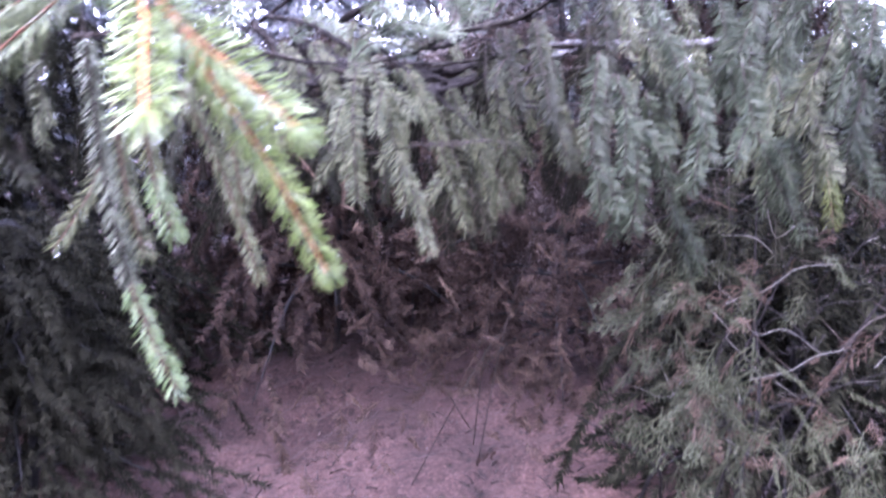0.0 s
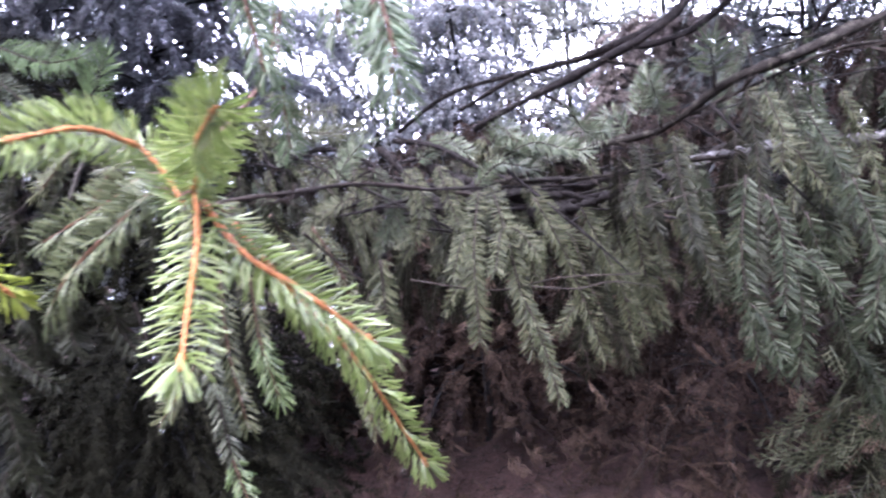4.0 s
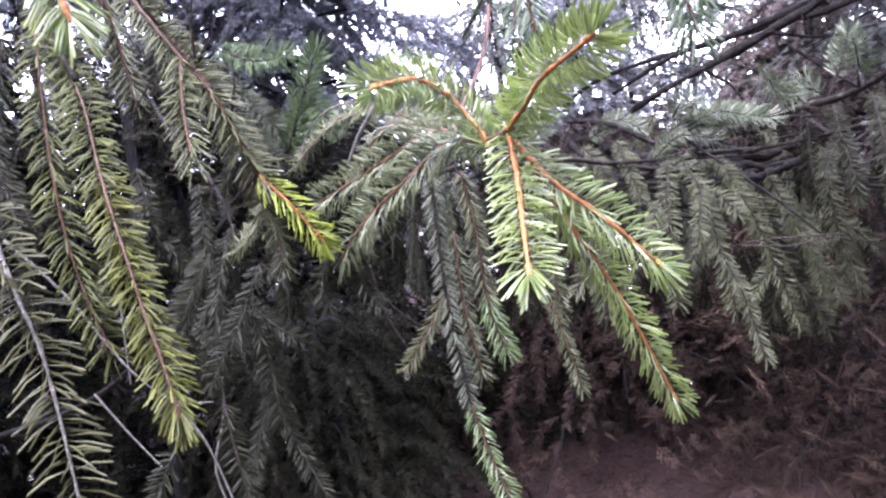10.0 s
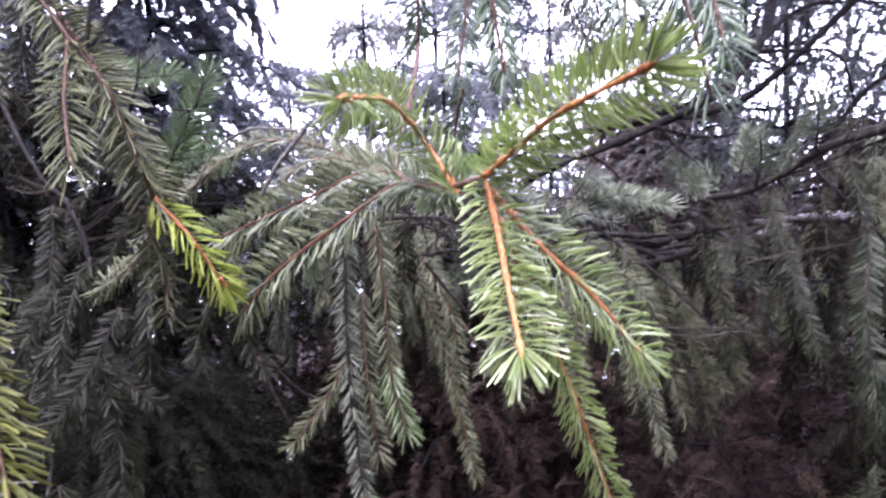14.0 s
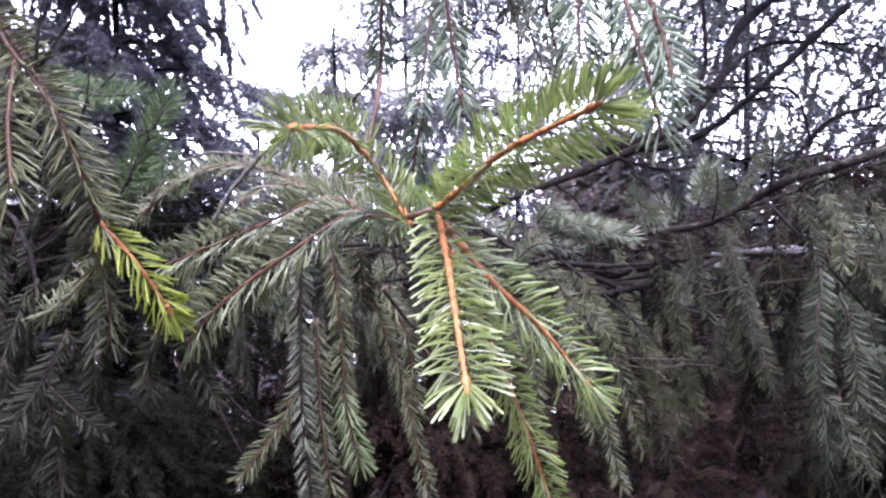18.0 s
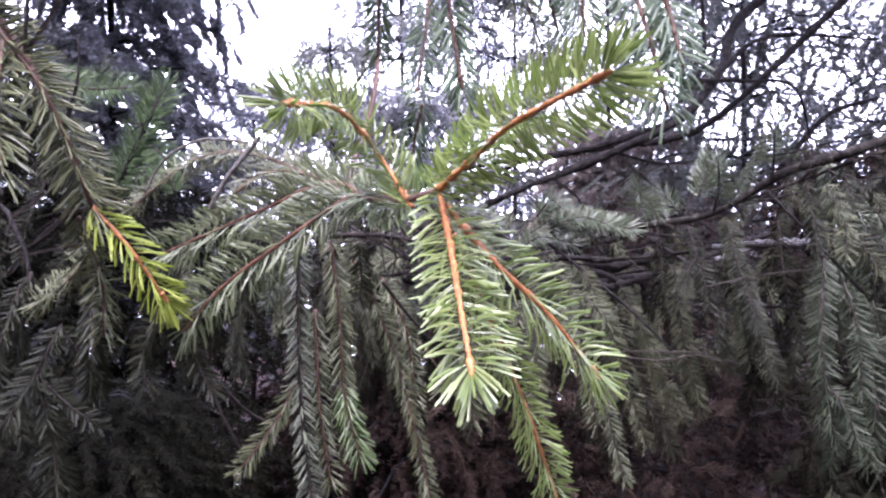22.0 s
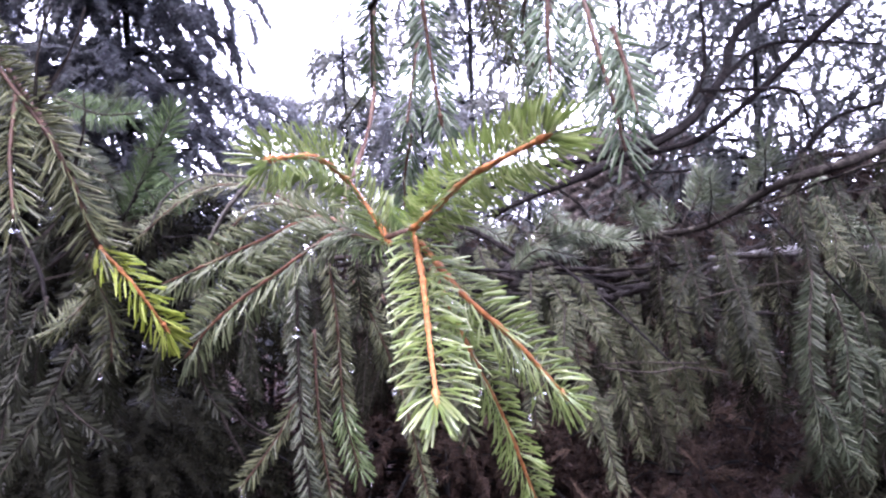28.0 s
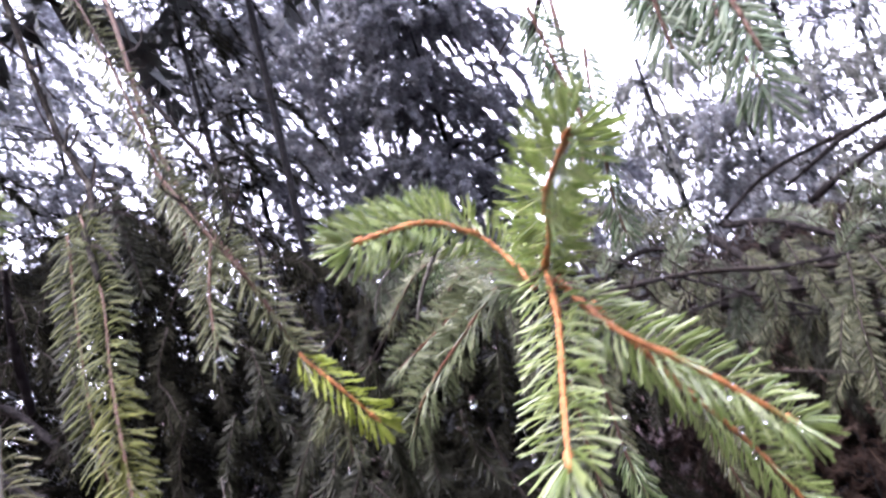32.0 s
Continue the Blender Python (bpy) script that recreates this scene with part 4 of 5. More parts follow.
shoot(tuft_left, "brush", (-0.421, 0.800, 1.489), (-0.373, 0.800, 1.468), (-0.323, 0.790, 1.466), gap=2)
shoot(tuft_left, "tuft", (-0.388, 0.820, 1.469), (-0.370, 0.820, 1.481), (-0.346, 0.800, 1.492), gap=2, size=0.9)
shoot(tuft_left, "brush", (-0.276, 0.800, 1.355), (-0.294, 0.800, 1.386), (-0.313, 0.780, 1.366), gap=2, size=0.8)
shoot(tuft_left, "wall", (-0.346, 0.780, 1.342), (-0.379, 0.800, 1.386), (-0.403, 0.800, 1.386), gap=2)
shoot(tuft_left, "dim", (-0.415, 0.800, 1.367), (-0.434, 0.800, 1.325), (-0.440, 0.800, 1.282), gap=2)
shoot(tuft_left, "dim", (-0.346, 0.780, 1.336), (-0.375, 0.780, 1.307), (-0.399, 0.780, 1.259), gap=4)
shoot(tuft_left, "wall", (-0.293, 0.850, 1.365), (-0.261, 0.850, 1.391), (-0.217, 0.830, 1.395), gap=4)
shoot(tuft_left, "wall", (-0.434, 0.737, 1.447), (-0.390, 0.745, 1.443), (-0.323, 0.730, 1.377), gap=4)
shoot(tuft_left, "wall", (-0.393, 0.740, 1.404), (-0.363, 0.744, 1.388), (-0.326, 0.726, 1.340), gap=4)

above = thing("spruce_bough", "overhanging spruce bough with green shoots pointing down", "branch", "near boughs", (0.05, 0.4, 1.6))
limb(above, (-0.037, 0.500, 1.479), (0.005, 0.450, 1.505), (0.066, 0.400, 1.504), (0.500, 0.500, 1.850), (1.580, 1.500, 2.300), r0=0.002, r1=0.010, mat=BARK_MOSS)
limb(above, (0.070, 0.360, 1.429), (0.068, 0.380, 1.462), (0.066, 0.400, 1.504), r0=0.0015, r1=0.003, mat=STEM_RED)
shoot(above, "deep", (-0.035, 0.500, 1.490), (-0.039, 0.530, 1.461), (-0.041, 0.550, 1.437), angle=50, size=0.9, face=(0, -1, 0.1), dens=1.0)
shoot(above, "hang", (-0.041, 0.550, 1.437), (-0.057, 0.580, 1.428), (-0.071, 0.600, 1.417), angle=40, size=0.8, gap=4)
shoot(above, "deep", (0.004, 0.370, 1.446), (0.008, 0.375, 1.414), (0.014, 0.378, 1.376), angle=50, face=(0, -1, 0.1), bud=True, size=0.85, dens=1.0)
shoot(above, "deep", (0.065, 0.330, 1.426), (0.065, 0.330, 1.405), (0.066, 0.330, 1.387), angle=50, face=(0, -1, 0.1), dens=1.0)
shoot(above, "deep", (0.079, 0.320, 1.427), (0.083, 0.312, 1.402), (0.089, 0.306, 1.375), (0.094, 0.303, 1.350), angle=52, face=(0, -1, 0.1), size=1.0, dens=1.1)
shoot(above, "hang", (0.048, 0.450, 1.471), (0.059, 0.457, 1.436), (0.072, 0.460, 1.402), angle=50, thick=0.9, gap=4)
shoot(above, "hang", (0.041, 0.450, 1.471), (0.047, 0.455, 1.452), (0.050, 0.455, 1.439), angle=50, thick=0.9, gap=4)
shoot(above, "deep", (0.059, 0.360, 1.442), (0.058, 0.380, 1.427), (0.066, 0.400, 1.410), angle=50, size=0.9, dens=1.0)
shoot(above, "deep", (-0.003, 0.495, 1.459), (-0.007, 0.490, 1.425), (-0.011, 0.486, 1.396), angle=50, size=0.9, dens=1.0)
shoot(above, "deep", (0.087, 0.294, 1.401), (0.092, 0.293, 1.385), (0.096, 0.290, 1.364), angle=50, size=0.8, dens=1.0)
shoot(above, "deep", (-0.008, 0.486, 1.388), (-0.014, 0.502, 1.363), (-0.015, 0.510, 1.339), angle=50, size=0.9, dens=1.0)

# ---- limbs and sprigs across the middle ----
mossy = thing("spruce_bough", "mossy spruce limb with upright tufts and hanging sprigs", "branch", "limbs across the view", (0.35, 0.8, 1.33))
limb(mossy, (0.088, 1.000, 1.278), (0.165, 0.960, 1.293), (0.228, 0.920, 1.318), (0.307, 0.831, 1.332), (0.365, 0.780, 1.373), (0.452, 0.760, 1.402), (0.900, 1.000, 1.550), (1.560, 1.480, 1.750), r0=0.004, r1=0.010, mat=BARK_MOSS, knobs=0.16)
shoot(mossy, "tuft", (0.246, 0.850, 1.326), (0.219, 0.790, 1.340), (0.208, 0.760, 1.353), angle=66, gap=2, bare=0.35, size=1.3)
shoot(mossy, "tuft", (0.306, 0.820, 1.335), (0.293, 0.770, 1.359), (0.283, 0.745, 1.380), angle=66, gap=2, bare=0.35, size=1.3)
shoot(mossy, "tuft", (0.353, 0.780, 1.369), (0.350, 0.770, 1.388), (0.344, 0.755, 1.412), angle=64, gap=2, bare=0.3, size=1.3)
shoot(mossy, "tuft", (0.407, 0.770, 1.382), (0.413, 0.760, 1.341), (0.430, 0.750, 1.326), gap=2)
shoot(mossy, "tuft", (0.120, 0.881, 1.333), (0.134, 0.865, 1.351), (0.144, 0.845, 1.339), gap=2)
shoot(mossy, "tuft", (0.133, 0.882, 1.318), (0.172, 0.870, 1.331), (0.213, 0.856, 1.316), gap=2, size=0.9)
shoot(mossy, "walldull", (0.112, 0.878, 1.314), (0.147, 0.886, 1.330), (0.189, 0.871, 1.305), gap=2)
shoot(mossy, "walldull", (0.118, 0.805, 1.287), (0.130, 0.718, 1.248), (0.140, 0.702, 1.190), (0.149, 0.691, 1.131), size=0.95)
shoot(mossy, "walldull", (0.163, 0.884, 1.281), (0.191, 0.873, 1.231), (0.205, 0.860, 1.177), gap=4)
shoot(mossy, "walldull", (0.051, 0.917, 1.314), (0.062, 0.895, 1.277), (0.073, 0.883, 1.241), size=0.9, gap=4)
shoot(mossy, "walldull", (0.008, 0.909, 1.311), (0.028, 0.900, 1.287), (0.033, 0.887, 1.259), size=0.9, gap=4)
shoot(mossy, "dim", (0.284, 0.840, 1.320), (0.283, 0.800, 1.276), (0.290, 0.790, 1.223), gap=4)
shoot(mossy, "dim", (0.313, 0.800, 1.325), (0.315, 0.760, 1.254), (0.340, 0.740, 1.160), gap=4)
shoot(mossy, "dim", (0.378, 0.760, 1.364), (0.381, 0.740, 1.278), (0.369, 0.720, 1.191), (0.365, 0.710, 1.112), angle=52, gap=4)
shoot(mossy, "dim", (0.413, 0.760, 1.381), (0.428, 0.740, 1.301), (0.441, 0.730, 1.212), gap=4)
shoot(mossy, "walldull", (0.156, 0.950, 1.279), (0.186, 0.920, 1.231), (0.223, 0.900, 1.191), gap=4)
shoot(mossy, "walldull", (0.109, 0.980, 1.278), (0.150, 0.960, 1.228), (0.163, 0.950, 1.156), gap=4)
shoot(mossy, "old", (0.204, 0.850, 1.223), (0.227, 0.840, 1.148), (0.262, 0.830, 1.067), gap=4)
shoot(mossy, "old", (0.271, 0.900, 1.308), (0.271, 0.880, 1.234), (0.301, 0.870, 1.169), gap=4)
shoot(mossy, "old", (0.307, 0.800, 1.276), (0.344, 0.800, 1.203), (0.374, 0.800, 1.131), gap=4)
shoot(mossy, "old", (0.391, 0.850, 1.326), (0.393, 0.840, 1.250), (0.407, 0.830, 1.200), gap=4)
shoot(mossy, "old", (0.202, 1.000, 1.149), (0.220, 0.980, 1.078), (0.225, 0.970, 1.021), gap=4)
limb(mossy, (0.137, 0.900, 1.301), (0.178, 0.850, 1.262), (0.218, 0.830, 1.225), (0.265, 0.820, 1.176), r0=0.0022, r1=0.0012, mat=BARK)
limb(mossy, (0.347, 0.780, 1.354), (0.378, 0.760, 1.312), (0.446, 0.750, 1.232), r0=0.002, r1=0.0012, mat=BARK)
limb(mossy, (0.151, 0.640, 1.203), (0.189, 0.630, 1.200), (0.220, 0.630, 1.204), (0.257, 0.629, 1.197), r0=0.0008, r1=0.0005, mat=STEM_DARK)
limb(mossy, (0.271, 0.750, 1.255), (0.318, 0.740, 1.267), (0.391, 0.740, 1.275), r0=0.0008, r1=0.0005, mat=STEM_DARK)

right = thing("spruce_bough", "spruce bough with a dense curtain of hanging grey-green shoots", "branch", "limbs across the view", (0.5, 0.75, 1.5))
limb(right, (0.316, 0.824, 1.338), (0.372, 0.770, 1.362), (0.452, 0.745, 1.392), (0.559, 0.708, 1.428), (1.000, 1.000, 1.750), (1.560, 1.480, 1.950), r0=0.0015, r1=0.004, mat=BARK_MOSS)
shoot(right, "walldull", (0.104, 0.800, 1.284), (0.097, 0.735, 1.225), (0.097, 0.714, 1.137), size=0.95)
shoot(right, "walldull", (0.164, 0.830, 1.271), (0.198, 0.832, 1.194), (0.234, 0.836, 1.075), gap=4)
shoot(right, "walldull", (0.067, 0.949, 1.297), (0.076, 0.933, 1.219), (0.086, 0.916, 1.133), gap=4)
shoot(right, "walldull", (0.014, 0.905, 1.299), (0.024, 0.893, 1.245), (0.001, 0.889, 1.205), gap=4)
shoot(right, "walldull", (0.024, 0.606, 1.241), (0.025, 0.603, 1.198), (0.030, 0.599, 1.155), gap=4)
shoot(right, "wall", (0.343, 0.657, 1.285), (0.333, 0.644, 1.212), (0.345, 0.646, 1.124), gap=4)
shoot(right, "wall", (0.367, 0.670, 1.263), (0.388, 0.660, 1.169), (0.386, 0.667, 1.099), gap=4)
shoot(right, "wall", (0.406, 0.692, 1.244), (0.440, 0.711, 1.146), (0.489, 0.733, 1.023), gap=4)
shoot(right, "wall", (0.427, 0.645, 1.276), (0.441, 0.630, 1.208), (0.427, 0.630, 1.144), gap=4)
shoot(right, "wall", (0.472, 0.617, 1.270), (0.492, 0.611, 1.197), (0.538, 0.598, 1.100), gap=4)
shoot(right, "wall", (0.515, 0.566, 1.352), (0.535, 0.552, 1.291), (0.552, 0.539, 1.230), gap=4)
shoot(right, "wall", (0.547, 0.545, 1.371), (0.547, 0.531, 1.294), (0.569, 0.525, 1.225), gap=4)
shoot(right, "wall", (0.578, 0.539, 1.360), (0.587, 0.523, 1.279), (0.588, 0.512, 1.221), gap=4)
shoot(right, "wall", (0.610, 0.535, 1.359), (0.628, 0.519, 1.287), (0.635, 0.503, 1.206), gap=4)
shoot(right, "wall", (0.500, 0.649, 1.347), (0.490, 0.636, 1.274), (0.498, 0.626, 1.221), gap=4)
shoot(right, "walldull", (0.541, 0.583, 1.296), (0.521, 0.582, 1.224), (0.542, 0.578, 1.162), gap=4)
shoot(right, "walldull", (0.277, 0.868, 1.276), (0.282, 0.852, 1.195), (0.297, 0.857, 1.123), gap=4)
shoot(right, "walldull", (0.221, 0.891, 1.250), (0.264, 0.876, 1.144), (0.268, 0.873, 1.079), gap=4)
shoot(right, "wall", (0.470, 0.674, 1.350), (0.477, 0.661, 1.285), (0.460, 0.661, 1.221), gap=4)
shoot(right, "wall", (0.516, 0.630, 1.257), (0.530, 0.616, 1.189), (0.527, 0.625, 1.127), gap=4)
shoot(right, "wall", (0.589, 0.599, 1.250), (0.580, 0.591, 1.200), (0.609, 0.596, 1.139), gap=4)
shoot(right, "walldull", (0.392, 0.747, 1.359), (0.404, 0.726, 1.312), (0.433, 0.702, 1.259), gap=4)
shoot(right, "walldull", (0.322, 0.822, 1.331), (0.322, 0.797, 1.255), (0.330, 0.781, 1.173), gap=4)
shoot(right, "tuft", (0.275, 0.779, 1.348), (0.285, 0.783, 1.372), (0.289, 0.785, 1.389), gap=2)
shoot(right, "tuft", (0.271, 0.828, 1.333), (0.252, 0.824, 1.352), (0.238, 0.812, 1.333), gap=2)
shoot(right, "tuft", (0.137, 0.893, 1.314), (0.179, 0.869, 1.325), (0.225, 0.851, 1.317), gap=2)
shoot(right, "tuft", (-0.054, 0.812, 1.307), (-0.040, 0.815, 1.330), (-0.021, 0.816, 1.347), gap=2)
shoot(right, "walldull", (-0.037, 0.807, 1.288), (-0.080, 0.808, 1.266), (-0.100, 0.804, 1.231), gap=2)
shoot(right, "walldull", (-0.130, 0.888, 1.386), (-0.093, 0.879, 1.366), (-0.035, 0.872, 1.364), gap=2)
shoot(right, "wall", (0.705, 0.651, 1.221), (0.718, 0.647, 1.152), (0.746, 0.652, 1.090), gap=4)
shoot(right, "wall", (0.417, 0.708, 1.333), (0.437, 0.697, 1.287), (0.446, 0.687, 1.242), gap=4)
shoot(right, "olive", (0.652, 0.740, 1.145), (0.657, 0.735, 1.115), (0.661, 0.732, 1.082), angle=48, dens=1.2)
shoot(right, "green", (0.720, 0.632, 1.168), (0.722, 0.626, 1.138), (0.726, 0.622, 1.103), angle=50, dens=1.3)
limb(right, (0.373, 0.700, 1.262), (0.412, 0.693, 1.198), (0.452, 0.689, 1.149), (0.502, 0.707, 1.112), r0=0.002, r1=0.001, mat=STEM_DARK)
limb(right, (0.030, 0.731, 1.202), (0.113, 0.728, 1.186), (0.182, 0.721, 1.195), (0.257, 0.712, 1.195), r0=0.0009, r1=0.0007, mat=STEM_DARK)

brush = thing("spruce_bough", "bushy spruce bough with short tangled shoots", "branch", "limbs across the view", (0.0, 0.95, 1.42))
limb(brush, (-0.281, 1.064, 1.408), (-0.209, 1.046, 1.360), (-0.095, 0.996, 1.333), (-0.009, 0.980, 1.300), (0.100, 1.000, 1.270), r0=0.0015, r1=0.003)
shoot(brush, "walldull", (-0.204, 1.060, 1.435), (-0.160, 1.050, 1.411), (-0.094, 1.019, 1.399), gap=2)
shoot(brush, "walldull", (-0.229, 1.055, 1.391), (-0.179, 1.041, 1.352), (-0.137, 1.007, 1.305), gap=2)
shoot(brush, "tuft", (-0.187, 1.019, 1.336), (-0.148, 1.019, 1.364), (-0.111, 0.996, 1.376), gap=2)
shoot(brush, "walldull", (-0.124, 1.001, 1.341), (-0.105, 0.991, 1.297), (-0.118, 0.974, 1.254), gap=2)
shoot(brush, "walldull", (-0.077, 0.984, 1.332), (-0.051, 0.972, 1.287), (-0.058, 0.954, 1.238), gap=2)
shoot(brush, "wall", (-0.226, 1.040, 1.316), (-0.214, 1.030, 1.271), (-0.232, 1.023, 1.219), gap=2)
shoot(brush, "wall", (-0.042, 0.976, 1.316), (-0.016, 0.965, 1.272), (-0.024, 0.946, 1.223), gap=2)
shoot(brush, "tuft", (0.015, 1.012, 1.322), (0.054, 1.011, 1.343), (0.083, 1.004, 1.327), gap=2)
shoot(brush, "walldull", (-0.265, 1.066, 1.430), (-0.228, 1.057, 1.406), (-0.201, 1.045, 1.360), gap=2)
shoot(brush, "tuft", (0.095, 0.943, 1.282), (0.127, 0.924, 1.309), (0.169, 0.906, 1.300), gap=2)
shoot(brush, "old", (-0.570, 0.764, 1.454), (-0.529, 0.792, 1.464), (-0.492, 0.818, 1.428), gap=2)
shoot(brush, "old", (-0.527, 0.795, 1.416), (-0.473, 0.830, 1.422), (-0.440, 0.855, 1.372), gap=2)
shoot(brush, "old", (-0.559, 0.775, 1.394), (-0.525, 0.797, 1.399), (-0.503, 0.814, 1.353), gap=2)
shoot(brush, "old", (-0.474, 0.833, 1.367), (-0.434, 0.859, 1.370), (-0.412, 0.876, 1.323), gap=2)
shoot(brush, "old", (-0.517, 0.804, 1.349), (-0.491, 0.822, 1.349), (-0.464, 0.842, 1.300), gap=2)
shoot(brush, "old", (-0.471, 0.951, 1.442), (-0.435, 0.976, 1.413), (-0.422, 0.988, 1.348), gap=2)
shoot(brush, "old", (-0.590, 0.755, 1.373), (-0.579, 0.764, 1.338), (-0.578, 0.767, 1.290), gap=2)
shoot(brush, "old", (-0.631, 0.725, 1.418), (-0.620, 0.736, 1.359), (-0.624, 0.736, 1.289), gap=2)
shoot(brush, "old", (-0.144, 1.173, 1.371), (-0.111, 1.196, 1.326), (-0.085, 1.217, 1.256), gap=2)

dead = thing("dead_limb", "bare dark dead limb forking against the sky", "branch", "limbs across the view", (0.3, 1.35, 1.4))
limb(dead, (0.081, 1.400, 1.370), (0.120, 1.360, 1.389), (0.218, 1.330, 1.427), (0.322, 1.300, 1.469), (0.414, 1.250, 1.514), (0.499, 1.300, 1.607), (0.645, 1.450, 1.785), (1.200, 1.500, 2.100), (1.600, 1.520, 2.400), r0=0.006, r1=0.013, knobs=0.16)
limb(dead, (0.052, 1.500, 1.415), (0.172, 1.450, 1.466), (0.283, 1.400, 1.482), (0.391, 1.300, 1.506), (0.414, 1.250, 1.517), r0=0.004, r1=0.008)
limb(dead, (-0.090, 1.591, 1.386), (0.010, 1.557, 1.446), (0.107, 1.518, 1.468), (0.242, 1.482, 1.481), (0.351, 1.444, 1.495), (0.515, 1.413, 1.530), (0.750, 1.350, 1.750), r0=0.004, r1=0.007)
limb(dead, (0.423, 1.250, 1.548), (0.452, 1.250, 1.614), (0.447, 1.250, 1.737), r0=0.004, r1=0.003)
limb(dead, (0.442, 1.250, 1.576), (0.549, 1.300, 1.587), (0.652, 1.350, 1.588), (0.708, 1.400, 1.503), r0=0.004, r1=0.002)
limb(dead, (0.312, 1.300, 1.464), (0.391, 1.300, 1.444), (0.470, 1.300, 1.449), r0=0.003, r1=0.002)
limb(dead, (0.341, 1.300, 1.439), (0.404, 1.280, 1.379), (0.499, 1.250, 1.301), r0=0.003, r1=0.002)
limb(dead, (0.208, 1.330, 1.422), (0.248, 1.330, 1.392), (0.269, 1.330, 1.362), r0=0.003, r1=0.002)
limb(dead, (0.499, 1.300, 1.607), (0.633, 1.400, 1.694), (0.893, 1.500, 1.717), r0=0.005, r1=0.002)
limb(dead, (0.701, 1.500, 1.461), (0.793, 1.500, 1.563), (0.893, 1.500, 1.597), r0=0.006, r1=0.004)

grey = thing("dead_limb", "weathered pale grey broken limb lying across twigs", "branch", "limbs across the view", (0.4, 0.9, 1.3))
limb(grey, (0.205, 0.980, 1.278), (0.271, 0.900, 1.286), (0.323, 0.840, 1.296), (0.363, 0.830, 1.297), (0.495, 0.950, 1.301), (0.643, 1.080, 1.302), (0.761, 0.953, 1.278), (1.500, 1.450, 1.300), r0=0.0022, r1=0.0055, mat=BARK_MOSS, knobs=0.16)
limb(grey, (0.313, 0.840, 1.295), (0.345, 0.832, 1.298), (0.402, 0.860, 1.299), (0.482, 0.940, 1.301), r0=0.004, r1=0.005, mat=DEADWOOD, knobs=0.2, sides=7)
limb(grey, (0.347, 0.923, 1.280), (0.422, 0.968, 1.298), (0.504, 1.041, 1.303), r0=0.004, r1=0.007, mat=DEADWOOD)
limb(grey, (0.574, 0.990, 1.299), (0.606, 0.986, 1.301), (0.638, 0.983, 1.308), r0=0.010, r1=0.003, mat=DEADWOOD)

knot = thing("twig_tangle", "dark tangle of broken twigs and old bark", "branch", "limbs across the view", (0.15, 0.95, 1.27))
limb(knot, (-0.034, 1.006, 1.343), (0.040, 0.961, 1.270), (0.113, 0.955, 1.266), (0.185, 0.958, 1.270), (0.247, 0.958, 1.249), r0=0.006, r1=0.004)
limb(knot, (-0.018, 1.021, 1.353), (0.045, 1.000, 1.338), (0.131, 0.981, 1.290), (0.224, 0.977, 1.281), r0=0.004, r1=0.003)
limb(knot, (0.039, 0.960, 1.258), (0.084, 0.960, 1.273), (0.149, 0.960, 1.252), (0.199, 0.960, 1.258), r0=0.007, r1=0.003)
limb(knot, (-0.058, 1.049, 1.309), (0.005, 1.057, 1.269), (0.041, 1.057, 1.207), r0=0.006, r1=0.003)
limb(knot, (0.178, 0.992, 1.308), (0.232, 0.972, 1.309), (0.282, 0.964, 1.347), r0=0.006, r1=0.008)
limb(knot, (-0.216, 1.049, 1.368), (-0.195, 1.039, 1.330), (-0.126, 1.034, 1.350), (-0.067, 1.024, 1.333), (-0.024, 1.012, 1.301), r0=0.003, r1=0.0035)
limb(knot, (-0.229, 1.032, 1.271), (-0.168, 1.028, 1.288), (-0.092, 1.020, 1.296), (-0.017, 1.009, 1.290), r0=0.0025, r1=0.003)
for k in range(26):
    c = np.array([RNG.uniform(-0.15, 0.38), RNG.uniform(0.92, 1.12), 1.265 + RNG.uniform(-0.05, 0.04)])
    d = RNG.normal(0, 1, 3) * [0.09, 0.05, 0.03]
    limb(knot, c - d, c + RNG.normal(0, 0.01, 3), c + d, r0=RNG.uniform(0.002, 0.006), r1=0.0015, mat=BARK, name="twig", sides=5)
for a, b, r in (((0.05, 0.97, 1.290), (0.20, 0.95, 1.262), 0.011), ((0.12, 1.00, 1.262), (0.29, 0.97, 1.285), 0.010), ((0.16, 0.93, 1.245), (0.27, 0.92, 1.262), 0.009), ((0.02, 1.02, 1.318), (0.11, 0.98, 1.285), 0.009)):
    a, b = np.array(a), np.array(b)
    limb(knot, a, (a + b) / 2 + [0, 0.01, -0.008], b, r0=r, r1=r * 0.6, mat=BARK, name="stub", knobs=0.25)


# ---- the thicket behind: boughs with hanging shoots ----
def thicket_bough(a, b, count, style, drop=(0.14, 0.34), r=0.0014):
    a, b = np.array(a), np.array(b)
    bough = thing("spruce_bough", "shaded spruce bough with limp hanging shoots", "branch", "thicket boughs", tuple((a + b) / 2))
    mid = (a + b) / 2 + RNG.normal(0, 0.05, 3) + [0, 0, 0.07]
    limb(bough, a, mid, b, r0=r, r1=r * 1.8)
    c, _, _ = spline([a, mid, b], count + 2)
    for p in c[1:-1]:
        p = p + RNG.normal(0, 0.03, 3)
        ln = RNG.uniform(*drop)
        o = RNG.normal(0, 0.25, 3) * [1, 1, 0]
        shoot(bough, style, p, p + o * ln * 0.5 + [0, 0, -0.45 * ln], p + o * ln + [0, 0, -ln], angle=52, gap=20, size=1.15, thick=1.25, dens=0.75)


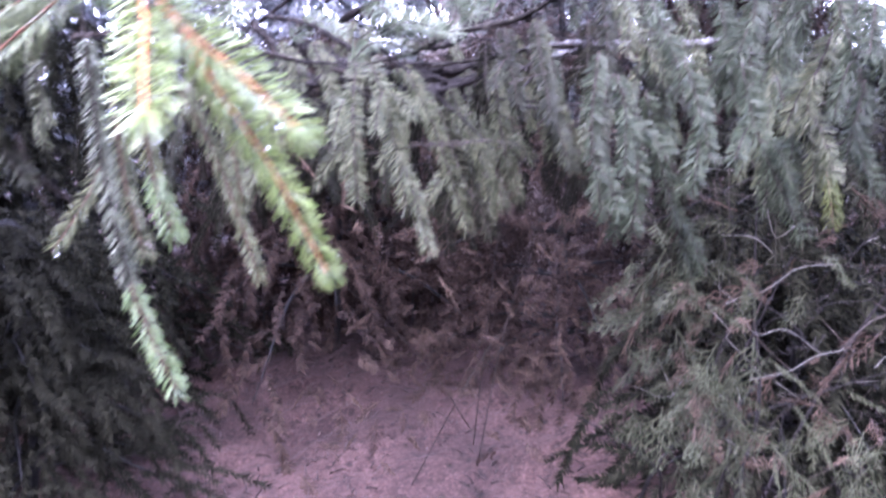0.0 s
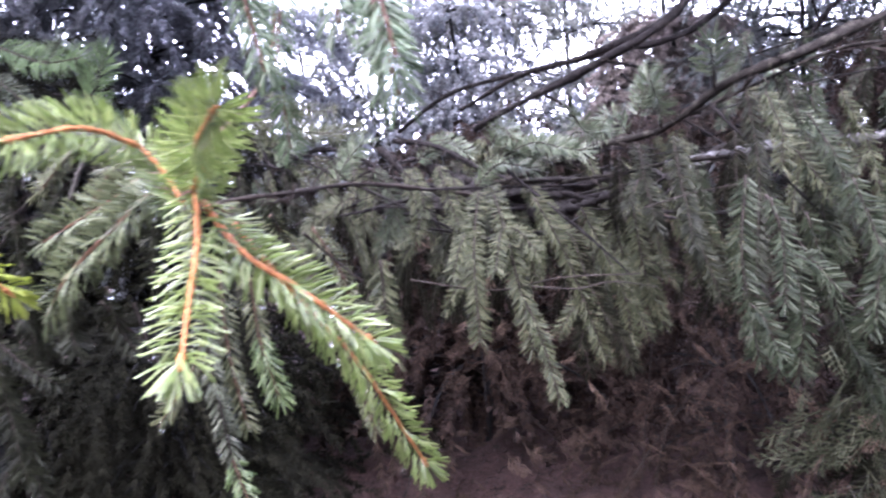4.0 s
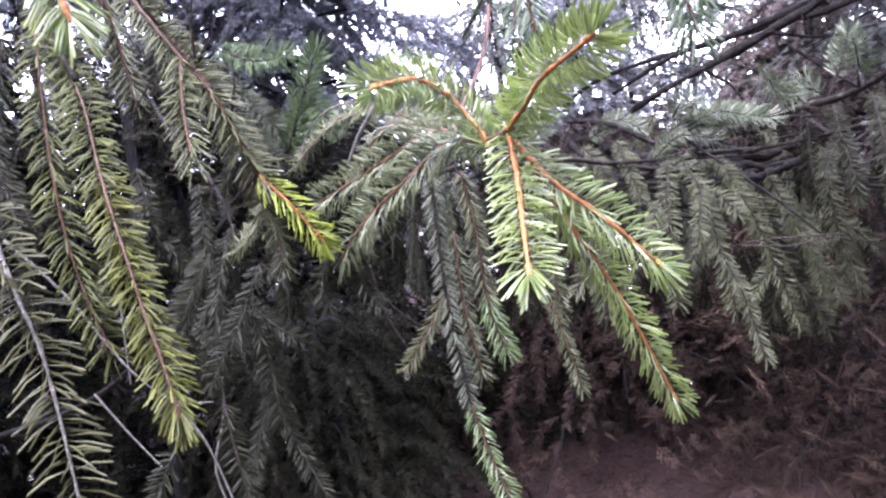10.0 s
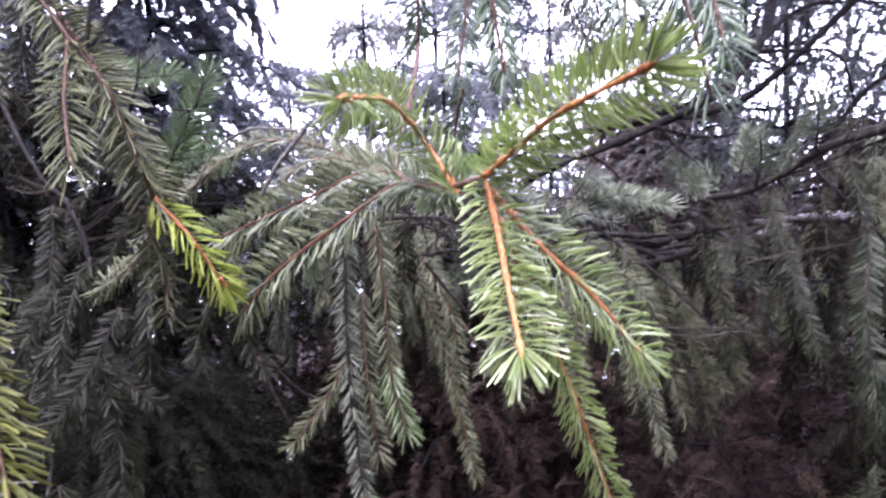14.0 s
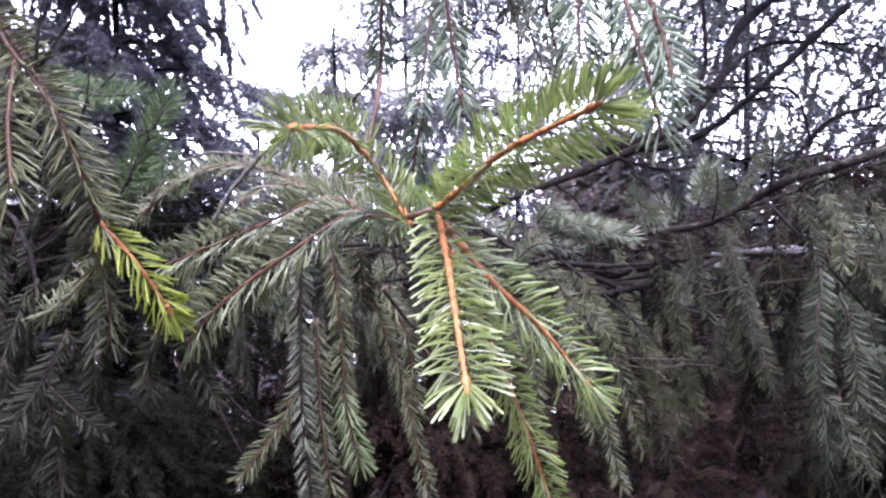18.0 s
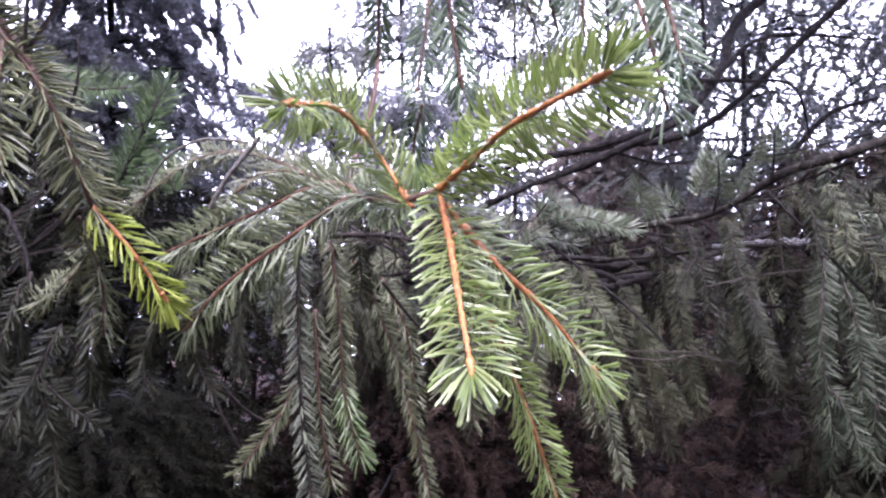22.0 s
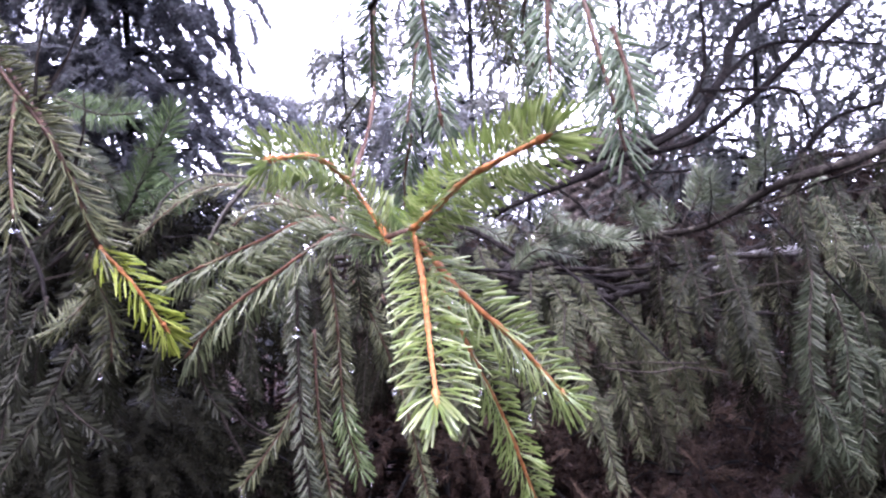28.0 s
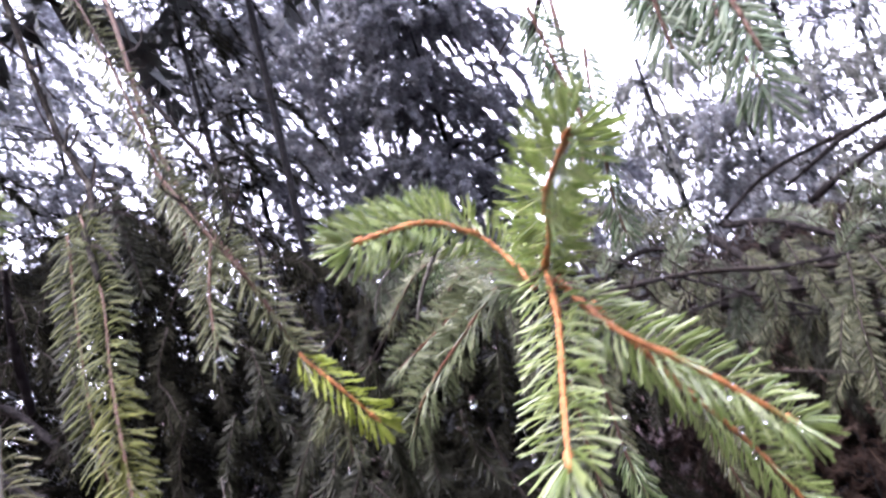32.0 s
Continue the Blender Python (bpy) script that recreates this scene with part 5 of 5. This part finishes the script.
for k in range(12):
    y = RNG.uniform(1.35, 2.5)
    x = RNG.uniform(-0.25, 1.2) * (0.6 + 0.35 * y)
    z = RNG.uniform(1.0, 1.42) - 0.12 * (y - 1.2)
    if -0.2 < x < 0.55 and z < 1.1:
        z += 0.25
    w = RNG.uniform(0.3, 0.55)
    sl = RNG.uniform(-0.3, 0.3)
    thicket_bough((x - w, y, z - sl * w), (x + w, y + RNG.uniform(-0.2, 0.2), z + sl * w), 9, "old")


def curtain_bough(a, b, count, styles, drop):
    """A thin bough in the shade from which many limp shoots hang close together."""
    a, b = np.array(a), np.array(b)
    bough = thing("spruce_bough", "thin spruce bough hung with limp green shoots coloured as in shade", "branch", "thicket boughs", tuple((a + b) / 2))
    mid = (a + b) / 2 + [0, 0, 0.03]
    limb(bough, a, mid, b, r0=0.0010, r1=0.0018, mat=BARK)
    c, _, _ = spline([a, mid, b], count + 2)
    for k, p in enumerate(c[1:-1]):
        p = p + SIDE.normal(0, 0.018, 3)
        ln = SIDE.uniform(*drop)
        o = SIDE.normal(0, 0.22, 3) * [1, 1, 0]
        shoot(bough, styles[k % len(styles)], p, p + o * ln * 0.6 + [0, 0, -0.45 * ln], p + o * ln + [0, 0, -ln], angle=50, size=SIDE.uniform(0.82, 1.0))


curtain_bough((-0.14, 1.12, 1.30), (0.34, 1.02, 1.31), 9, ("walldull", "dim"), (0.10, 0.24))
curtain_bough((0.10, 1.22, 1.24), (0.62, 1.10, 1.30), 9, ("dim", "walldull", "dim"), (0.12, 0.26))
curtain_bough((0.34, 0.92, 1.34), (0.78, 0.82, 1.36), 10, ("wall", "walldull", "wall"), (0.10, 0.24))
curtain_bough((0.45, 1.10, 1.42), (0.98, 0.92, 1.46), 10, ("wall", "dim"), (0.12, 0.26))
curtain_bough((0.60, 0.80, 1.44), (0.86, 0.62, 1.46), 7, ("wall", "walldull"), (0.10, 0.22))
curtain_bough((-0.44, 1.15, 1.34), (-0.10, 1.18, 1.28), 7, ("dim", "walldull"), (0.10, 0.24))

# ---- the cypress shrub ----
def spray_mesh(rng, size=0.13):
    """A flat scaly spray: a stem with alternate branchlets that branch again."""
    pieces = [tube([(0, 0, 0), (size * 0.5, 0, 0.004), (size, 0, -0.006)], 0.0016, 0.0009, 4, 6, 0.1, rng)]
    for i in range(11):
        s = 0.12 + 0.08 * i
        sg = 1 if i % 2 else -1
        ln = size * 0.42 * (1 - 0.75 * s) * rng.uniform(0.8, 1.2)
        d = unit(np.array([0.75, sg * 0.7, rng.normal(0, 0.12)]))
        p = np.array([size * s, 0, 0])
        pieces.append(tube([p, p + d * ln * 0.5, p + d * ln], 0.0015, 0.0011, 3, 4, 0.15, rng))
        for j in range(4):
            q = p + d * ln * (0.25 + 0.2 * j)
            e = unit(d + np.array([0.2, (1 if j % 2 else -1) * 0.8 * (1 - 0.1 * j), rng.normal(0, 0.2)]))
            m = ln * 0.42 * (1 - 0.15 * j)
            pieces.append(tube([q, q + e * m * 0.6, q + e * m], 0.0014, 0.001, 3, 2, 0.1, rng))
    return merge(pieces)


shrub = thing("cypress_shrub", "scraggly cypress shrub with scaly grey-green sprays and dead twigs", "shrub", at=(0.95, 1.25, 0.0))
stems = []
for k in range(9):
    b = np.array([0.95 + RNG.normal(0, 0.12), 1.3 + RNG.normal(0, 0.1), 0.0])
    e = np.array([RNG.uniform(0.45, 1.25), RNG.uniform(0.85, 1.5), RNG.uniform(0.55, 1.05)])
    m = (b + e) / 2 + RNG.normal(0, 0.07, 3) + [0, 0, 0.06]
    stems.append((b, m, e))
    q = (m + e) / 2 + RNG.normal(0, 0.05, 3)
    limb(shrub, b, (b + m) / 2 + RNG.normal(0, 0.04, 3), m, q, e, r0=0.006, r1=0.0012, mat=BARK, name="stem")
SPRAYS = [mesh_of("spray", *spray_mesh(np.random.default_rng(20 + i), 0.10 + 0.015 * i), N_SCALE) for i in range(4)]
SPRAYS_B = [mesh_of("spray", *spray_mesh(np.random.default_rng(40 + i), 0.09 + 0.015 * i), N_BROWN) for i in range(2)]

SPRAYS_C = [mesh_of("spray", *spray_mesh(np.random.default_rng(60 + i), 0.10 + 0.02 * i), N_RUST) for i in range(2)]


def put_spray(p, yaw, pitch, roll, size, dry=False, deep=False):
    ob = part("spray", (SPRAYS_C if deep else SPRAYS_B if dry else SPRAYS)[int(RNG.integers(2 if dry else 4))], shrub)
    ob.matrix_basis = Matrix.LocRotScale(Vector(p), Euler((roll, pitch, yaw)), Vector((size,) * 3))
    return ob


for k in range(150):
    # the hanging front of the shrub, then its low skirt
    if k < 105:
        h = RNG.uniform(0, 1)
        p = np.array([0.50 + 0.16 * h + RNG.normal(0, 0.05), 0.82 + 0.18 * h + RNG.normal(0, 0.05), 1.06 - 0.40 * h + RNG.normal(0, 0.03)])
    else:
        p = np.array([RNG.uniform(0.58, 0.9), RNG.uniform(0.84, 1.02), RNG.uniform(0.6, 0.74)])
    put_spray(p, RNG.uniform(2.2, 5.6), RNG.uniform(0.0, 1.2), RNG.uniform(-1.2, 1.2), RNG.uniform(0.4, 0.75), k % 4 == 0)
# sprays deep in the hollow, their brown darkened to stand for shade
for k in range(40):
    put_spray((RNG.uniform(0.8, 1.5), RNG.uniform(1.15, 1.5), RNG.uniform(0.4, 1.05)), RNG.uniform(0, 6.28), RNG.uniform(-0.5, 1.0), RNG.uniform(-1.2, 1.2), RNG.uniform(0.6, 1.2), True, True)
limb(shrub, (0.603, 0.867, 0.941), (0.675, 0.957, 0.920), (0.727, 0.972, 0.926), (0.784, 0.981, 0.955), (0.854, 0.983, 0.956), r0=0.0006, r1=0.001, mat=LICHEN, name="twig")
limb(shrub, (0.589, 0.875, 0.972), (0.646, 0.910, 0.923), (0.697, 0.944, 0.864), (0.766, 0.974, 0.855), (0.856, 1.013, 0.794), r0=0.0006, r1=0.001, mat=LICHEN, name="twig")
limb(shrub, (0.634, 0.844, 0.835), (0.719, 0.883, 0.826), (0.786, 0.926, 0.827), (0.864, 0.966, 0.818), r0=0.0006, r1=0.001, mat=LICHEN, name="twig")
limb(shrub, (0.876, 0.911, 0.808), (0.923, 0.929, 0.823), (1.011, 0.946, 0.812), r0=0.0006, r1=0.001, mat=LICHEN, name="twig")
limb(shrub, (0.883, 1.010, 0.793), (0.941, 1.013, 0.845), (1.028, 1.053, 0.843), r0=0.0012, r1=0.0018, mat=STEM_DARK, name="twig")
limb(shrub, (0.993, 1.001, 0.816), (1.006, 0.984, 0.735), (1.019, 0.965, 0.645), r0=0.0012, r1=0.0016, mat=STEM_DARK, name="twig")
limb(shrub, (1.013, 1.106, 0.847), (1.060, 1.095, 0.816), (1.126, 1.084, 0.804), r0=0.0012, r1=0.0018, mat=STEM_DARK, name="twig")
for k in range(90):
    p = np.array([RNG.uniform(0.75, 1.5), RNG.uniform(1.1, 1.6), RNG.uniform(0.4, 1.15)])
    d = RNG.normal(0, 1, 3) * [0.09, 0.06, 0.09]
    bends = [p - d, p - d * 0.4 + RNG.normal(0, 0.02, 3), p + RNG.normal(0, 0.025, 3), p + d * 0.5 + RNG.normal(0, 0.025, 3), p + d]
    limb(shrub, *bends, r0=RNG.uniform(0.0008, 0.0017), r1=0.0005, mat=(STEM_DARK, BARK, LICHEN if k % 2 else BARK)[k % 3], name="twig", sides=5)


# ---- dry undergrowth ----
dry = thing("dry_shrub", "dead shrub with rusty brown withered sprays", "shrub", at=(0.35, 2.3, 0.0))
for k in range(4):
    b = np.array([0.35 + RNG.normal(0, 0.1), 2.3 + RNG.normal(0, 0.1), 0.0])
    e = np.array([0.4 + RNG.uniform(-0.5, 0.5), 2.2 + RNG.uniform(-0.35, 0.3), RNG.uniform(0.6, 1.2)])
    limb(dry, b, (b + e) / 2 + RNG.normal(0, 0.06, 3), e, r0=0.0022, r1=0.001, mat=STEM_DARK, name="stem")
for k in range(230):
    ob = part("spray", (SPRAYS_B + SPRAYS_C)[k % 3], dry)
    p = Vector((0.45 + RNG.uniform(-0.55, 0.35), 2.05 + RNG.uniform(-0.4, 0.4), RNG.uniform(0.25, 1.15)))
    ob.matrix_basis = Matrix.LocRotScale(p, Euler((RNG.uniform(-1, 1), RNG.uniform(-0.5, 1.2), RNG.uniform(0, 6.28))), Vector((RNG.uniform(0.55, 1.15),) * 3))


# ---- raindrops ----
def drop_mesh():
    n, m = 8, 10
    v = [(0, 0, 1.35)]
    for i in range(1, n):
        th = math.pi * i / n
        neck = 1 + 0.35 * max(0, math.cos(th)) ** 3
        for k in range(m):
            a = 2 * math.pi * k / m
            rr = math.sin(th) * (1 - 0.25 * max(0, math.cos(th)))
            v.append((rr * math.cos(a), rr * math.sin(a), math.cos(th) * neck))
    v.append((0, 0, -1))
    t = [(0, 1 + k, 1 + (k + 1) % m) for k in range(m)]
    for i in range(n - 2):
        for k in range(m):
            a, b = 1 + i * m + k, 1 + i * m + (k + 1) % m
            t += [(a, a + m, b + m), (a, b + m, b)]
    last = len(v) - 1
    t += [(last, last - m + (k + 1) % m, last - m + k) for k in range(m)]
    return mesh_of("raindrop", np.array(v), np.array(t), water_m, True)


DROP = drop_mesh()


def raindrop(p, size=0.0022):
    ob = new("raindrop", DROP)
    ob.matrix_basis = Matrix.LocRotScale(Vector(p) - Vector((0, 0, size * 1.2)), None, Vector((size, size, size * 1.15)))
    tagged(ob, "clear raindrop hanging from a spruce needle", "raindrop", "raindrops on the needles")


raindrop((0.048, 0.331, 1.256), size=0.0024)
raindrop((0.050, 0.330, 1.260), size=0.0018)
raindrop((0.070, 0.320, 1.242), size=0.0022)
raindrop((-0.130, 0.494, 1.148), size=0.0034)
raindrop((0.017, 0.290, 1.291), size=0.0024)
raindrop((0.019, 0.290, 1.287), size=0.0018)
raindrop((-0.059, 0.540, 1.225), size=0.003)
raindrop((-0.167, 0.293, 1.325), size=0.003)
raindrop((-0.053, 0.317, 1.274), size=0.002)
raindrop((-0.263, 0.378, 1.375), size=0.003)
raindrop((0.059, 0.322, 1.246), size=0.002)
for style, tips in TIPS[:72]:
    low = tips[np.argsort(tips[:, 2])[:max(3, len(tips) // 5)]]
    for p in low[RNG.permutation(len(low))[:2 if style == "bright" else 1]]:
        raindrop(p, RNG.uniform(0.0008, 0.0013))
